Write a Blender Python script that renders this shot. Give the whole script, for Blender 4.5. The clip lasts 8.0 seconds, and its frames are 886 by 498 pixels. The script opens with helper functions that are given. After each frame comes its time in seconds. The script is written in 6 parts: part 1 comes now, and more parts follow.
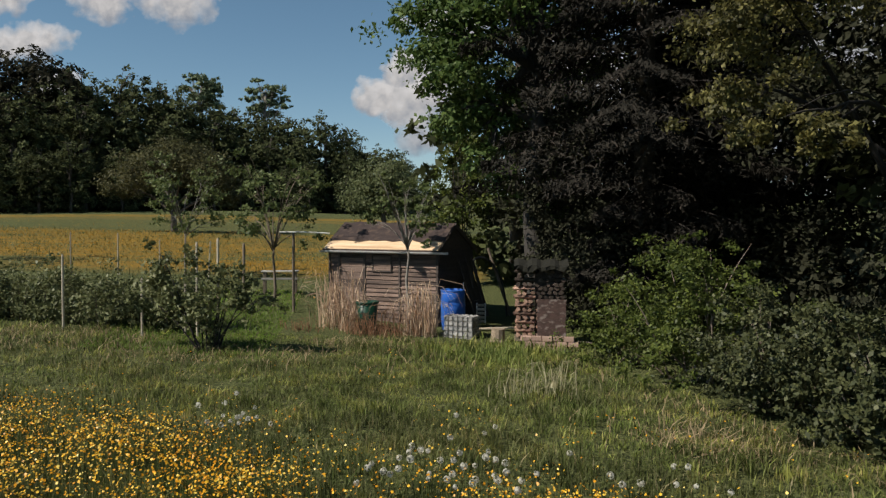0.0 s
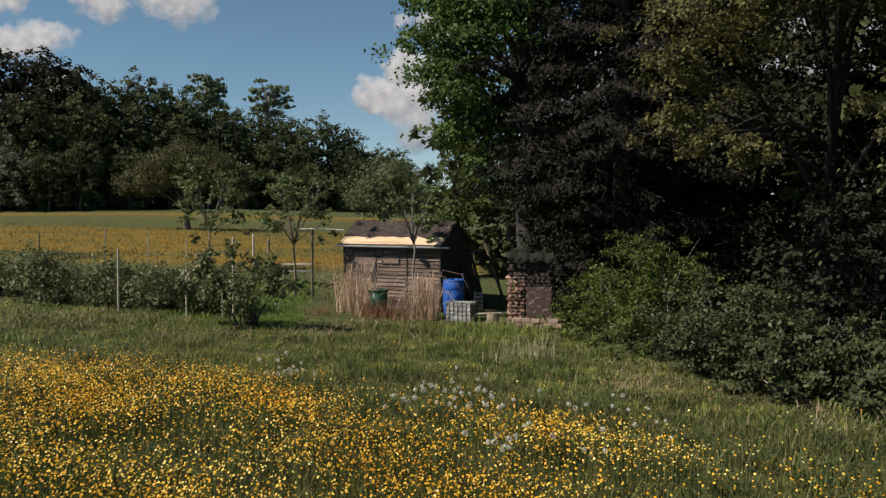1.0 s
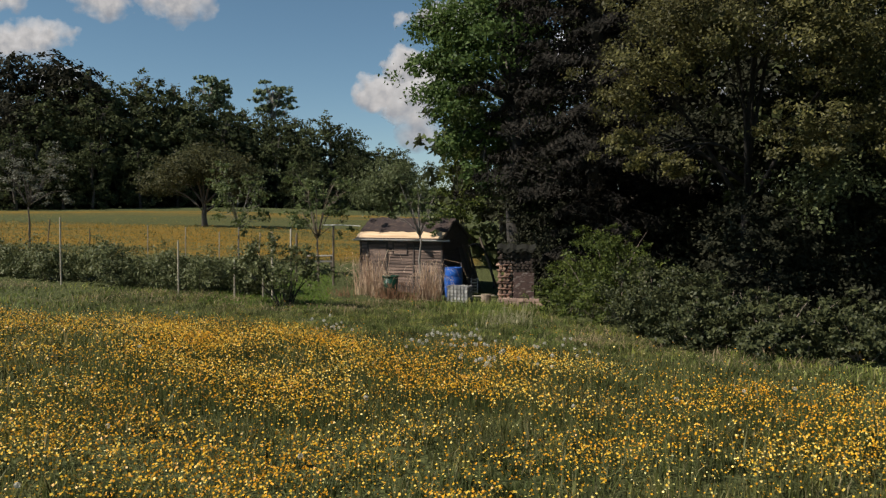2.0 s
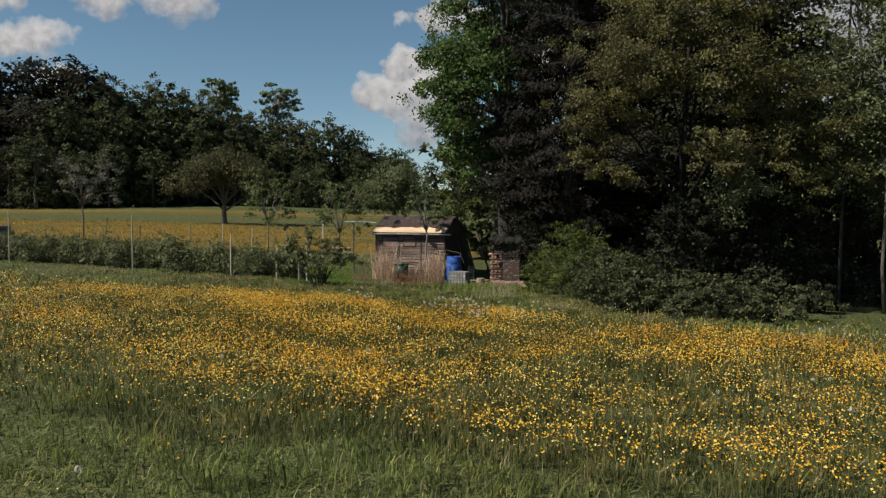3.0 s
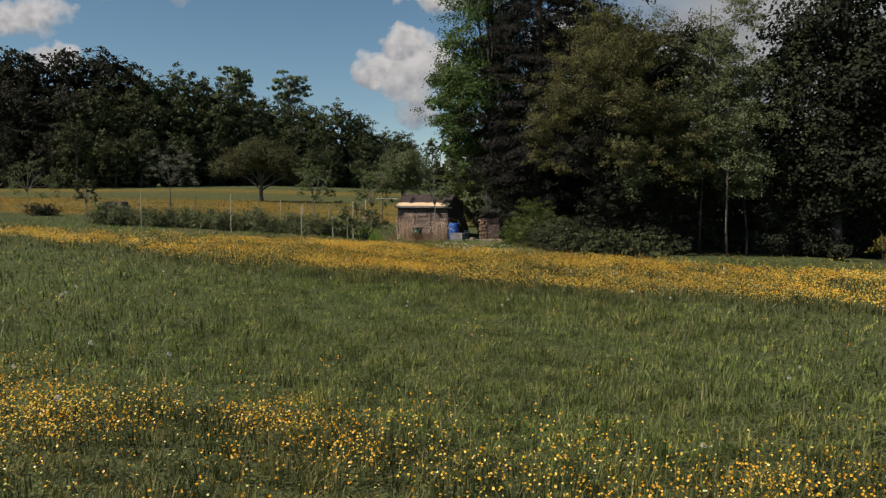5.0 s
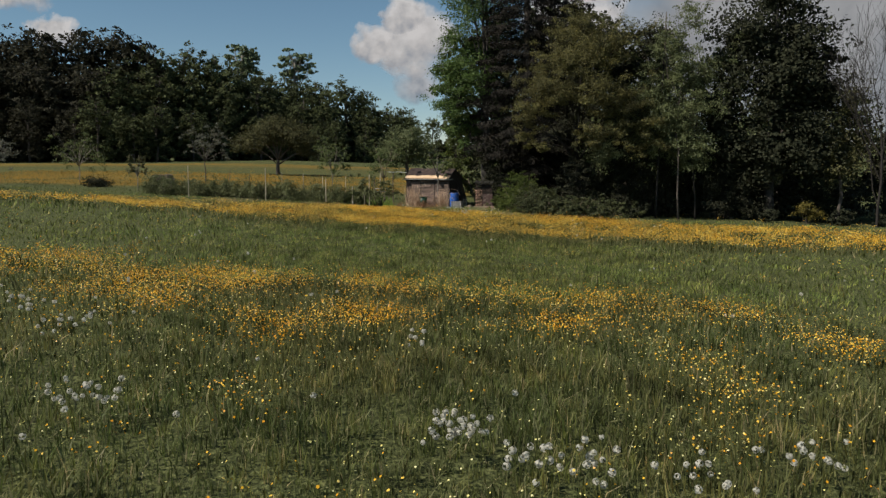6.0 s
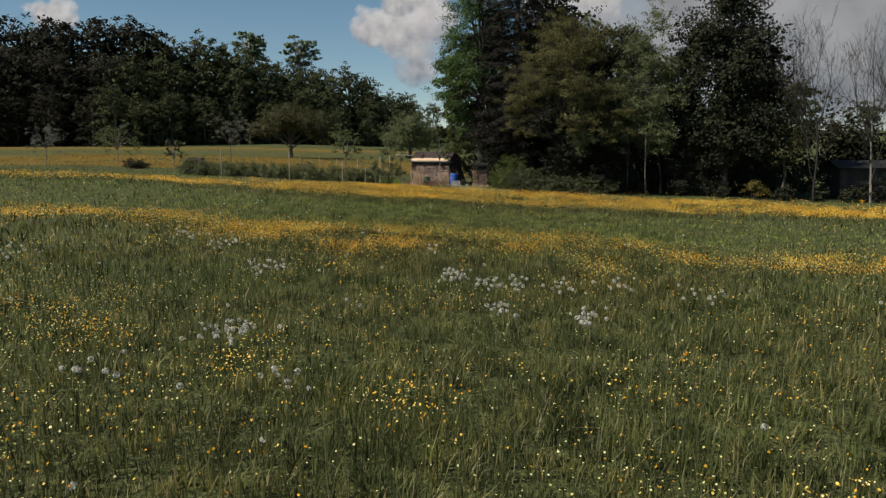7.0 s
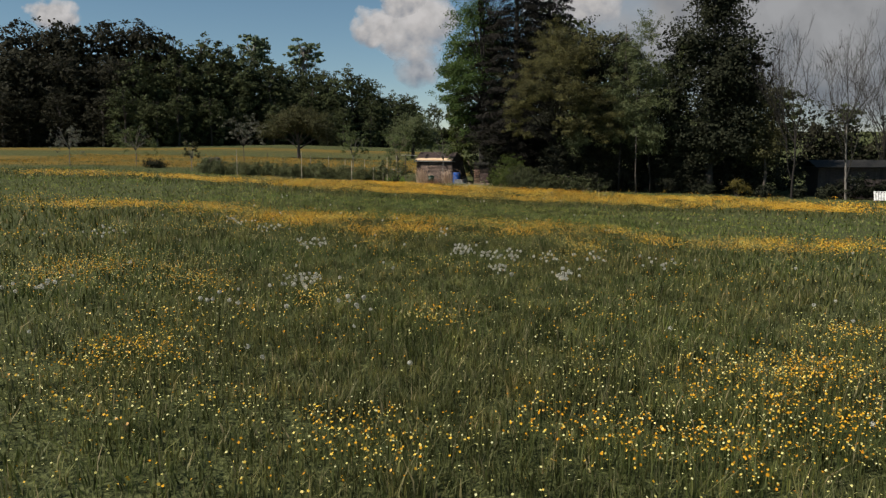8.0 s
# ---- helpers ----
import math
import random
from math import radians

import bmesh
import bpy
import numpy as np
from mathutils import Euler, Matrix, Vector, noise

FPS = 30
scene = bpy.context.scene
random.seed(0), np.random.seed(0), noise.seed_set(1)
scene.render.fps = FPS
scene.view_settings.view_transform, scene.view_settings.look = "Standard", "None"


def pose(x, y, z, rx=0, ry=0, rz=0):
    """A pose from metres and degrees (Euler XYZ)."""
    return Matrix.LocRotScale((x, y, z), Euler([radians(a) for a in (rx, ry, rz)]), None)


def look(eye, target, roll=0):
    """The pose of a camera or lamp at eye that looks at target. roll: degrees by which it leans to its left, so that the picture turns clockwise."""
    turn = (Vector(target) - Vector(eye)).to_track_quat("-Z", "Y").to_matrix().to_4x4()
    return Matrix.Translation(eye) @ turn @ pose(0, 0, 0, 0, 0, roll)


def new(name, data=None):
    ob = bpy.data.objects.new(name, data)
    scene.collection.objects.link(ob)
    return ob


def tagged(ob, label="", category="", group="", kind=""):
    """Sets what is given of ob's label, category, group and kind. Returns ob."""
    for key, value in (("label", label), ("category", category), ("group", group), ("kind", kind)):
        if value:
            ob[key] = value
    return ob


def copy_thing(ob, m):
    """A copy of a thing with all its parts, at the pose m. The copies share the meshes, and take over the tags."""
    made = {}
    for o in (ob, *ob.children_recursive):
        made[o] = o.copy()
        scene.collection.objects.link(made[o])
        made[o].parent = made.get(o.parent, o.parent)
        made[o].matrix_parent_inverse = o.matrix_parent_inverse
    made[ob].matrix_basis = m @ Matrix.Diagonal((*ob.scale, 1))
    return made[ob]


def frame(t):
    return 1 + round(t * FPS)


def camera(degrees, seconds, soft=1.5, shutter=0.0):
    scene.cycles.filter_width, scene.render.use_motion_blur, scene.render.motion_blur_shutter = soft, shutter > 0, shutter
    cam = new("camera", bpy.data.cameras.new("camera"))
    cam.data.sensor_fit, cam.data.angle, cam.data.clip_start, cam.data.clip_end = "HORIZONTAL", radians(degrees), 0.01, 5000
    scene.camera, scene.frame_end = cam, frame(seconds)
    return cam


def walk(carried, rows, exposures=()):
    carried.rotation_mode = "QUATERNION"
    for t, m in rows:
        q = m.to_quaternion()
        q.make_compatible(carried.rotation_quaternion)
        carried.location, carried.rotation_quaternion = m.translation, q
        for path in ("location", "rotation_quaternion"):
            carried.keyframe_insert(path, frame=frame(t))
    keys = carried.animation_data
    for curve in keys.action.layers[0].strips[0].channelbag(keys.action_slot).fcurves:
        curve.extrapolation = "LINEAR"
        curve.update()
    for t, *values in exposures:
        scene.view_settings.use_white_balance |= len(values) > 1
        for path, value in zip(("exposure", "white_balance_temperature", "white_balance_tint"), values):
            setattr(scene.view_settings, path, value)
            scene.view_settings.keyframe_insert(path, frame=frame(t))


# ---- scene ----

cam = camera(61.5, 8.0, soft=1.35)
ROWS = [
    (0.0, 0.340, 0.000, 2.900, -2.30, 0.05),
    (0.5, 0.326, -0.893, 2.908, -2.37, 0.07),
    (1.0, 0.301, -2.320, 2.908, -2.45, 0.07),
    (2.5, 0.207, -8.194, 2.905, -2.67, 0.02),
    (3.0, 0.160, -10.671, 2.892, -2.71, 0.02),
    (3.5, 0.128, -13.107, 2.890, -2.75, 0.00),
    (4.0, 0.093, -16.074, 2.887, -3.12, -0.01),
    (4.5, 0.024, -18.984, 2.890, -3.72, -0.02),
    (6.0, -0.183, -29.159, 2.902, -6.29, -0.05),
    (6.5, -0.226, -32.582, 2.915, -7.48, -0.05),
    (7.0, -0.273, -35.706, 2.913, -7.54, -0.05),
    (7.5, -0.385, -37.629, 2.903, -7.51, -0.04),
    (8.0, -0.511, -38.900, 2.890, -7.49, -0.05),
]
walk(cam, [(t, pose(x, y, z, 90 + pitch, 0, yaw)) for t, x, y, z, pitch, yaw in ROWS],
     exposures=[(0.0, 0.37), (4.0, 0.27), (8.0, 0.19)])

# ---- light: afternoon sun from the side, blue sky with fair-weather cloud ----
TO_SUN = Vector((-0.66, -0.30, 0.69)).normalized()
world = bpy.data.worlds.new("sky")
scene.world = world
world.use_nodes = True
wn = world.node_tree.nodes
sky = wn.new("ShaderNodeTexSky")
sky.sky_type = "NISHITA"
sky.sun_disc = False
sky.sun_elevation = math.asin(TO_SUN.z)
sky.sun_rotation = math.atan2(TO_SUN.x, TO_SUN.y)
sky.air_density, sky.dust_density, sky.ozone_density = 0.85, 0.0, 1.6
tint = wn.new("ShaderNodeHueSaturation")
tint.inputs["Hue"].default_value, tint.inputs["Saturation"].default_value = 0.486, 1.04
world.node_tree.links.new(sky.outputs[0], tint.inputs["Color"])
world.node_tree.links.new(tint.outputs[0], wn["Background"].inputs[0])
wn["Background"].inputs[1].default_value = 0.066
sun_data = bpy.data.lights.new("sun", "SUN")
sun_data.energy, sun_data.angle, sun_data.color = 5.0, radians(0.55), (1.0, 0.93, 0.82)
sun = new("sun", sun_data)
sun.matrix_world = look(TO_SUN * 200, (0, 0, 0))

# ---- materials ----
def nodes(name):
    m = bpy.data.materials.new(name)
    m.use_nodes = True
    return m, m.node_tree.nodes, m.node_tree.links, m.node_tree.nodes["Principled BSDF"]


def ramp(n, stops):
    r = n.new("ShaderNodeValToRGB")
    e = r.color_ramp.elements
    while len(e) < len(stops):
        e.new(0.5)
    for el, (p, c) in zip(e, stops):
        el.position, el.color = p, (*c, 1)
    return r


def leaf_material(name, stops, translucency=0.3, rough=0.55, patch=0.35, sheen=0.2):
    """Leaves that vary one by one and, more slowly, from bough to bough."""
    m, n, l, b = nodes(name)
    g = n.new("ShaderNodeNewGeometry")
    tc = n.new("ShaderNodeTexCoord")
    nz = n.new("ShaderNodeTexNoise")
    nz.inputs["Scale"].default_value = 0.7
    l.new(tc.outputs["Object"], nz.inputs["Vector"])
    mx = n.new("ShaderNodeMath")
    mx.operation = "MULTIPLY_ADD"
    mx.inputs[1].default_value = 1 - patch
    l.new(g.outputs["Random Per Island"], mx.inputs[0])
    sc = n.new("ShaderNodeMath")
    sc.operation = "MULTIPLY"
    sc.inputs[1].default_value = patch
    l.new(nz.outputs["Fac"], sc.inputs[0])
    l.new(sc.outputs[0], mx.inputs[2])
    r = ramp(n, stops)
    l.new(mx.outputs[0], r.inputs[0])
    l.new(r.outputs[0], b.inputs["Base Color"])
    b.inputs["Roughness"].default_value = rough
    b.inputs["Specular IOR Level"].default_value = sheen
    tr = n.new("ShaderNodeBsdfTranslucent")
    l.new(r.outputs[0], tr.inputs["Color"])
    mix = n.new("ShaderNodeMixShader")
    mix.inputs[0].default_value = translucency
    l.new(b.outputs[0], mix.inputs[1])
    l.new(tr.outputs[0], mix.inputs[2])
    l.new(mix.outputs[0], n["Material Output"].inputs["Surface"])
    return m


def grained(name, c1, c2, scale=(2, 2, 2), rough=0.8, bump=0.3, spots=None, metal=0.0, fine=40.0, vary=0.0):
    """Two scales of noise between two colours, with bump; spots adds a worn colour in patches, vary shifts piece by piece."""
    m, n, l, b = nodes(name)
    tc = n.new("ShaderNodeTexCoord")
    mp = n.new("ShaderNodeMapping")
    mp.inputs["Scale"].default_value = scale
    l.new(tc.outputs["Object"], mp.inputs["Vector"])
    n1 = n.new("ShaderNodeTexNoise")
    n1.inputs["Scale"].default_value, n1.inputs["Detail"].default_value = 3.0, 6.0
    l.new(mp.outputs[0], n1.inputs["Vector"])
    n2 = n.new("ShaderNodeTexNoise")
    n2.inputs["Scale"].default_value, n2.inputs["Detail"].default_value = fine, 4.0
    l.new(mp.outputs[0], n2.inputs["Vector"])
    ad = n.new("ShaderNodeMath")
    ad.operation = "MULTIPLY_ADD"
    ad.inputs[1].default_value = 0.5
    l.new(n2.outputs["Fac"], ad.inputs[0])
    hf = n.new("ShaderNodeMath")
    hf.operation = "MULTIPLY"
    hf.inputs[1].default_value = 0.5
    l.new(n1.outputs["Fac"], hf.inputs[0])
    l.new(hf.outputs[0], ad.inputs[2])
    r = ramp(n, [(0.36, c1), (0.64, c2)])
    l.new(ad.outputs[0], r.inputs[0])
    col = r.outputs[0]
    if spots:
        n3 = n.new("ShaderNodeTexNoise")
        n3.inputs["Scale"].default_value, n3.inputs["Detail"].default_value = 1.7, 8.0
        l.new(mp.outputs[0], n3.inputs["Vector"])
        rs = ramp(n, [(0.52, (0, 0, 0)), (0.62, (1, 1, 1))])
        l.new(n3.outputs["Fac"], rs.inputs[0])
        mc = n.new("ShaderNodeMix")
        mc.data_type = "RGBA"
        l.new(rs.outputs[0], mc.inputs["Factor"])
        l.new(col, mc.inputs["A"])
        mc.inputs["B"].default_value = (*spots, 1)
        col = mc.outputs["Result"]
    if vary:
        oi = n.new("ShaderNodeObjectInfo")
        mr = n.new("ShaderNodeMapRange")
        mr.inputs["To Min"].default_value, mr.inputs["To Max"].default_value = 1 - vary, 1 + vary
        l.new(oi.outputs["Random"], mr.inputs["Value"])
        hs = n.new("ShaderNodeHueSaturation")
        l.new(mr.outputs[0], hs.inputs["Value"])
        l.new(col, hs.inputs["Color"])
        col = hs.outputs[0]
    l.new(col, b.inputs["Base Color"])
    b.inputs["Roughness"].default_value, b.inputs["Metallic"].default_value = rough, metal
    b.inputs["Specular IOR Level"].default_value = 0.3
    bp = n.new("ShaderNodeBump")
    bp.inputs["Strength"].default_value, bp.inputs["Distance"].default_value = bump, 0.01
    l.new(ad.outputs[0], bp.inputs["Height"])
    l.new(bp.outputs[0], b.inputs["Normal"])
    return m


GRASS = leaf_material("grass", [(0.0, (0.050, 0.066, 0.018)), (0.45, (0.080, 0.100, 0.030)), (0.75, (0.120, 0.132, 0.052)), (1.0, (0.26, 0.225, 0.125))], 0.3, 0.5, 0.4)
def meadow_material(name, fresh, old):
    """Grass blades that differ one by one; broad lush and worn patches some metres across."""
    m, n, l, b = nodes(name)
    g = n.new("ShaderNodeNewGeometry")
    tc = n.new("ShaderNodeTexCoord")
    nz = n.new("ShaderNodeTexNoise")
    nz.inputs["Scale"].default_value, nz.inputs["Detail"].default_value = 0.33, 4.0
    l.new(tc.outputs["Object"], nz.inputs["Vector"])
    fac = ramp(n, [(0.32, (0.15, 0.15, 0.15)), (0.58, (1, 1, 1))])
    l.new(nz.outputs["Fac"], fac.inputs[0])
    lush, worn = ramp(n, fresh), ramp(n, old)
    for r in (lush, worn):
        l.new(g.outputs["Random Per Island"], r.inputs[0])
    mc = n.new("ShaderNodeMix")
    mc.data_type = "RGBA"
    l.new(fac.outputs[0], mc.inputs["Factor"])
    l.new(lush.outputs[0], mc.inputs["A"])
    l.new(worn.outputs[0], mc.inputs["B"])
    tuft = n.new("ShaderNodeTexNoise")
    tuft.inputs["Scale"].default_value, tuft.inputs["Detail"].default_value = 1.7, 3.0
    l.new(tc.outputs["Object"], tuft.inputs["Vector"])
    tone = ramp(n, [(0.36, (0.44, 0.48, 0.38)), (0.50, (0.92, 0.97, 0.90)), (0.64, (1.50, 1.38, 1.10))])
    l.new(tuft.outputs["Fac"], tone.inputs[0])
    mt = n.new("ShaderNodeMix")
    mt.data_type, mt.blend_type = "RGBA", "MULTIPLY"
    mt.inputs["Factor"].default_value = 1.0
    l.new(mc.outputs["Result"], mt.inputs["A"])
    l.new(tone.outputs[0], mt.inputs["B"])
    l.new(mt.outputs["Result"], b.inputs["Base Color"])
    b.inputs["Roughness"].default_value, b.inputs["Specular IOR Level"].default_value = 0.55, 0.12
    tr = n.new("ShaderNodeBsdfTranslucent")
    l.new(mt.outputs["Result"], tr.inputs["Color"])
    mix = n.new("ShaderNodeMixShader")
    mix.inputs[0].default_value = 0.4
    l.new(b.outputs[0], mix.inputs[1])
    l.new(tr.outputs[0], mix.inputs[2])
    l.new(mix.outputs[0], n["Material Output"].inputs["Surface"])
    return m


OLD_GRASS = [(0.0, (0.058, 0.054, 0.018)), (0.5, (0.122, 0.130, 0.046)), (0.85, (0.189, 0.179, 0.084)), (1.0, (0.303, 0.243, 0.146))]
MEADOW = meadow_material("meadow_grass", [(0.0, (0.054, 0.048, 0.018)), (0.35, (0.085, 0.121, 0.029)), (0.7, (0.137, 0.162, 0.068)), (0.92, (0.195, 0.204, 0.109)), (1.0, (0.319, 0.263, 0.164))], OLD_GRASS)
STRIP = meadow_material("fresh_grass", [(0.0, (0.121, 0.152, 0.045)), (0.5, (0.193, 0.249, 0.072)), (0.9, (0.253, 0.303, 0.101)), (1.0, (0.337, 0.331, 0.156))], [(0.0, (0.110, 0.123, 0.037)), (0.5, (0.182, 0.207, 0.060)), (0.9, (0.238, 0.254, 0.086)), (1.0, (0.371, 0.320, 0.166))])
LAWN = leaf_material("lawn", [(0.0, (0.10, 0.17, 0.022)), (1.0, (0.19, 0.28, 0.045))], 0.4, 0.5)
STRAW = leaf_material("straw", [(0.0, (0.213, 0.125, 0.077)), (0.4, (0.450, 0.306, 0.206)), (0.75, (0.725, 0.550, 0.400)), (1.0, (0.860, 0.825, 0.650))], 0.2, 0.55)
THATCH = leaf_material("dry_thatch", [(0.0, (0.15, 0.11, 0.06)), (1.0, (0.42, 0.32, 0.19))], 0.25, 0.7)
BLEACHED = leaf_material("bleached_grass", [(0.0, (0.14, 0.15, 0.06)), (0.6, (0.36, 0.33, 0.19)), (1.0, (0.62, 0.56, 0.40))], 0.3, 0.6)
RUST = leaf_material("dry_stems", [(0.0, (0.13, 0.06, 0.035)), (1.0, (0.33, 0.19, 0.11))], 0.2, 0.7)
PETAL = leaf_material("buttercup_petal", [(0.0, (0.500, 0.171, 0.010)), (0.39, (0.670, 0.309, 0.015)), (0.58, (0.780, 0.465, 0.038)), (0.73, (0.860, 0.646, 0.150)), (1.0, (0.880, 0.807, 0.500))], 0.25, 0.35, 0.55)
PALEPETAL = leaf_material("pale_petal", [(0.0, (0.62, 0.52, 0.10)), (0.5, (0.76, 0.70, 0.26)), (1.0, (0.84, 0.81, 0.50))], 0.3, 0.5)
FIELDPETAL = leaf_material("field_flower", [(0.0, (0.23, 0.12, 0.012)), (1.0, (0.44, 0.25, 0.025))], 0.2, 0.6, 0.5)
LUSH = leaf_material("elder_leaf", [(0.0, (0.024, 0.034, 0.009)), (0.42, (0.056, 0.076, 0.017)), (0.68, (0.119, 0.145, 0.031)), (1.0, (0.230, 0.238, 0.060))], 0.35, 0.5, 0.5)
CLOCK = leaf_material("seed_head", [(0.0, (0.44, 0.42, 0.35)), (1.0, (0.64, 0.62, 0.54))], 0.45, 0.8)
OAK = leaf_material("oak_leaf", [(0.0, (0.018, 0.035, 0.011)), (0.5, (0.069, 0.112, 0.029)), (1.0, (0.166, 0.221, 0.064))], 0.38, patch=0.5)
MAPLE = leaf_material("maple_leaf", [(0.0, (0.036, 0.034, 0.017)), (0.42, (0.072, 0.068, 0.027)), (0.62, (0.130, 0.120, 0.040)), (1.0, (0.31, 0.275, 0.085))], 0.35, patch=0.6)
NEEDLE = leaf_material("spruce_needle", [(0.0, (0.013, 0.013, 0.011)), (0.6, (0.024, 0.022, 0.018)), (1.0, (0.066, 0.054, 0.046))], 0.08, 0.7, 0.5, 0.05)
BRAMBLE = leaf_material("bramble_leaf", [(0.0, (0.023, 0.028, 0.014)), (0.45, (0.050, 0.058, 0.025)), (0.75, (0.095, 0.101, 0.041)), (1.0, (0.207, 0.189, 0.099))], 0.25, 0.5, 0.45)
SILVER = leaf_material("grey_fruit_leaf", [(0.0, (0.075, 0.075, 0.051)), (0.6, (0.136, 0.136, 0.099)), (1.0, (0.245, 0.238, 0.190))], 0.3, 0.55)
BERRY = leaf_material("berry_leaf", [(0.0, (0.057, 0.067, 0.028)), (0.6, (0.124, 0.136, 0.055)), (1.0, (0.265, 0.259, 0.138))], 0.25, 0.5)
APPLE = leaf_material("apple_leaf", [(0.0, (0.055, 0.078, 0.026)), (0.6, (0.108, 0.135, 0.046)), (1.0, (0.21, 0.225, 0.105))], 0.35, 0.5)
OLIVE = leaf_material("cherry_leaf", [(0.0, (0.042, 0.042, 0.018)), (0.6, (0.078, 0.076, 0.030)), (1.0, (0.135, 0.130, 0.050))], 0.3, 0.6)
WILLOW = leaf_material("willow_leaf", [(0.0, (0.07, 0.084, 0.034)), (1.0, (0.165, 0.185, 0.085))], 0.3, 0.5)
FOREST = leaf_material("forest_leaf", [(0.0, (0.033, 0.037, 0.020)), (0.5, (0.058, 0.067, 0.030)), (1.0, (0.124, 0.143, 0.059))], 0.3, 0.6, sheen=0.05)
# brown leaf hue; its darkness also carries the vignette over the left wood
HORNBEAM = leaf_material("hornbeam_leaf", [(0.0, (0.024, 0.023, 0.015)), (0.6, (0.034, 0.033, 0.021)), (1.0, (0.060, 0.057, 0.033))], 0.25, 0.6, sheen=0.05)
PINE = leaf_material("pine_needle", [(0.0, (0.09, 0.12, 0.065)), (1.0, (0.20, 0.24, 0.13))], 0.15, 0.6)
# leaf colour that holds the wood's shade; also the heap's dark weeds
SHADE = leaf_material("shade_dark_leaf", [(0.0, (0.024, 0.025, 0.017)), (1.0, (0.042, 0.043, 0.026))], 0.15, 0.7, sheen=0.05)
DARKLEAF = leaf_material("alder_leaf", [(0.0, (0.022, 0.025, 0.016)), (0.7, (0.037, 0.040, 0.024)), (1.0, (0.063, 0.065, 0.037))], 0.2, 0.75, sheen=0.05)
YELLOWLEAF = leaf_material("golden_leaf", [(0.0, (0.070, 0.059, 0.014)), (1.0, (0.182, 0.147, 0.035))], 0.35, 0.5)
BARK = grained("bark", (0.05, 0.042, 0.034), (0.12, 0.10, 0.085), (4, 4, 1.2), 0.9, 0.8)
PALEBARK = grained("pale_bark", (0.110, 0.098, 0.086), (0.245, 0.220, 0.190), (4, 4, 1.5), 0.85, 0.6)
GREYBARK = grained("grey_bark", (0.024, 0.021, 0.019), (0.055, 0.05, 0.044), (4, 4, 1.5), 0.9, 0.6)
TWIG = grained("dark_twig", (0.012, 0.010, 0.009), (0.032, 0.027, 0.023), (6, 6, 6), 0.9, 0.4)
STICK = grained("bramble_stem", (0.12, 0.09, 0.075), (0.36, 0.29, 0.24), (6, 6, 6), 0.85, 0.3)
WEATHERED = grained("weathered_board", (0.060, 0.040, 0.033), (0.235, 0.165, 0.130), (0.6, 6, 9), 0.85, 0.6, (0.07, 0.05, 0.042), vary=0.38)
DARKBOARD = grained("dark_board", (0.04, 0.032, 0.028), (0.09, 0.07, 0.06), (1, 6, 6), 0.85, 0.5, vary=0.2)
FELT = grained("roof_felt", (0.026, 0.018, 0.017), (0.052, 0.037, 0.033), (3, 3, 3), 0.95, 0.5, (0.070, 0.048, 0.038))
PLY = grained("bare_plywood", (0.50, 0.34, 0.20), (0.68, 0.50, 0.33), (0.5, 5, 5), 0.7, 0.2, (0.44, 0.29, 0.17))
GUTTER = grained("gutter_plastic", (0.32, 0.31, 0.30), (0.48, 0.47, 0.45), (3, 3, 3), 0.5, 0.1)
BLUE = grained("blue_plastic", (0.018, 0.085, 0.36), (0.03, 0.14, 0.52), (2, 2, 2), 0.42, 0.08, (0.03, 0.09, 0.28))
GREENPLASTIC = grained("green_plastic", (0.003, 0.030, 0.017), (0.006, 0.053, 0.030), (2, 2, 2), 0.45, 0.08)
FIREWOOD = grained("split_log", (0.155, 0.085, 0.062), (0.440, 0.285, 0.205), (6, 6, 6), 0.85, 0.6, (0.091, 0.048, 0.038), vary=0.5)
# split log again, with the shade at the stack's top in its colour
SHADELOG = grained("shade_dark_log", (0.022, 0.016, 0.013), (0.085, 0.060, 0.048), (6, 6, 6), 0.9, 0.6, (0.03, 0.03, 0.02), vary=0.5)
# mossy sheet, its colour deepened to include the shade above the firewood
MOSSFELT = grained("shade_dark_mossy_sheet", (0.007, 0.007, 0.005), (0.016, 0.015, 0.010), (5, 5, 5), 0.95, 0.6)
STONE = grained("grey_sett", (0.22, 0.21, 0.20), (0.40, 0.39, 0.37), (5, 5, 5), 0.85, 0.5, vary=0.25)
PALEBRICK = grained("pale_block", (0.265, 0.174, 0.135), (0.406, 0.285, 0.227), (5, 5, 5), 0.9, 0.5, vary=0.2)
RUSTPLATE = grained("rusty_plate", (0.035, 0.022, 0.018), (0.085, 0.05, 0.042), (4, 4, 7), 0.85, 0.5, (0.17, 0.135, 0.12))
POSTWOOD = grained("post_wood", (0.26, 0.22, 0.16), (0.48, 0.42, 0.33), (6, 6, 1), 0.85, 0.5, vary=0.25)
DARKPOST = grained("dark_post", (0.09, 0.07, 0.05), (0.20, 0.16, 0.12), (6, 6, 1), 0.85, 0.5, vary=0.25)
WIRE = grained("wire", (0.10, 0.10, 0.10), (0.22, 0.21, 0.20), (9, 9, 9), 0.5, 0.1, metal=0.7)
BLACKPIPE = grained("black_pipe", (0.015, 0.015, 0.016), (0.035, 0.034, 0.033), (4, 4, 4), 0.5, 0.1)
WHITEPAINT = grained("white_paint", (0.55, 0.54, 0.52), (0.76, 0.75, 0.73), (4, 4, 4), 0.6, 0.2, (0.42, 0.40, 0.37))
GREYPLANK = grained("grey_plank", (0.20, 0.19, 0.17), (0.44, 0.42, 0.38), (2, 8, 8), 0.85, 0.4, (0.13, 0.12, 0.10), vary=0.3)
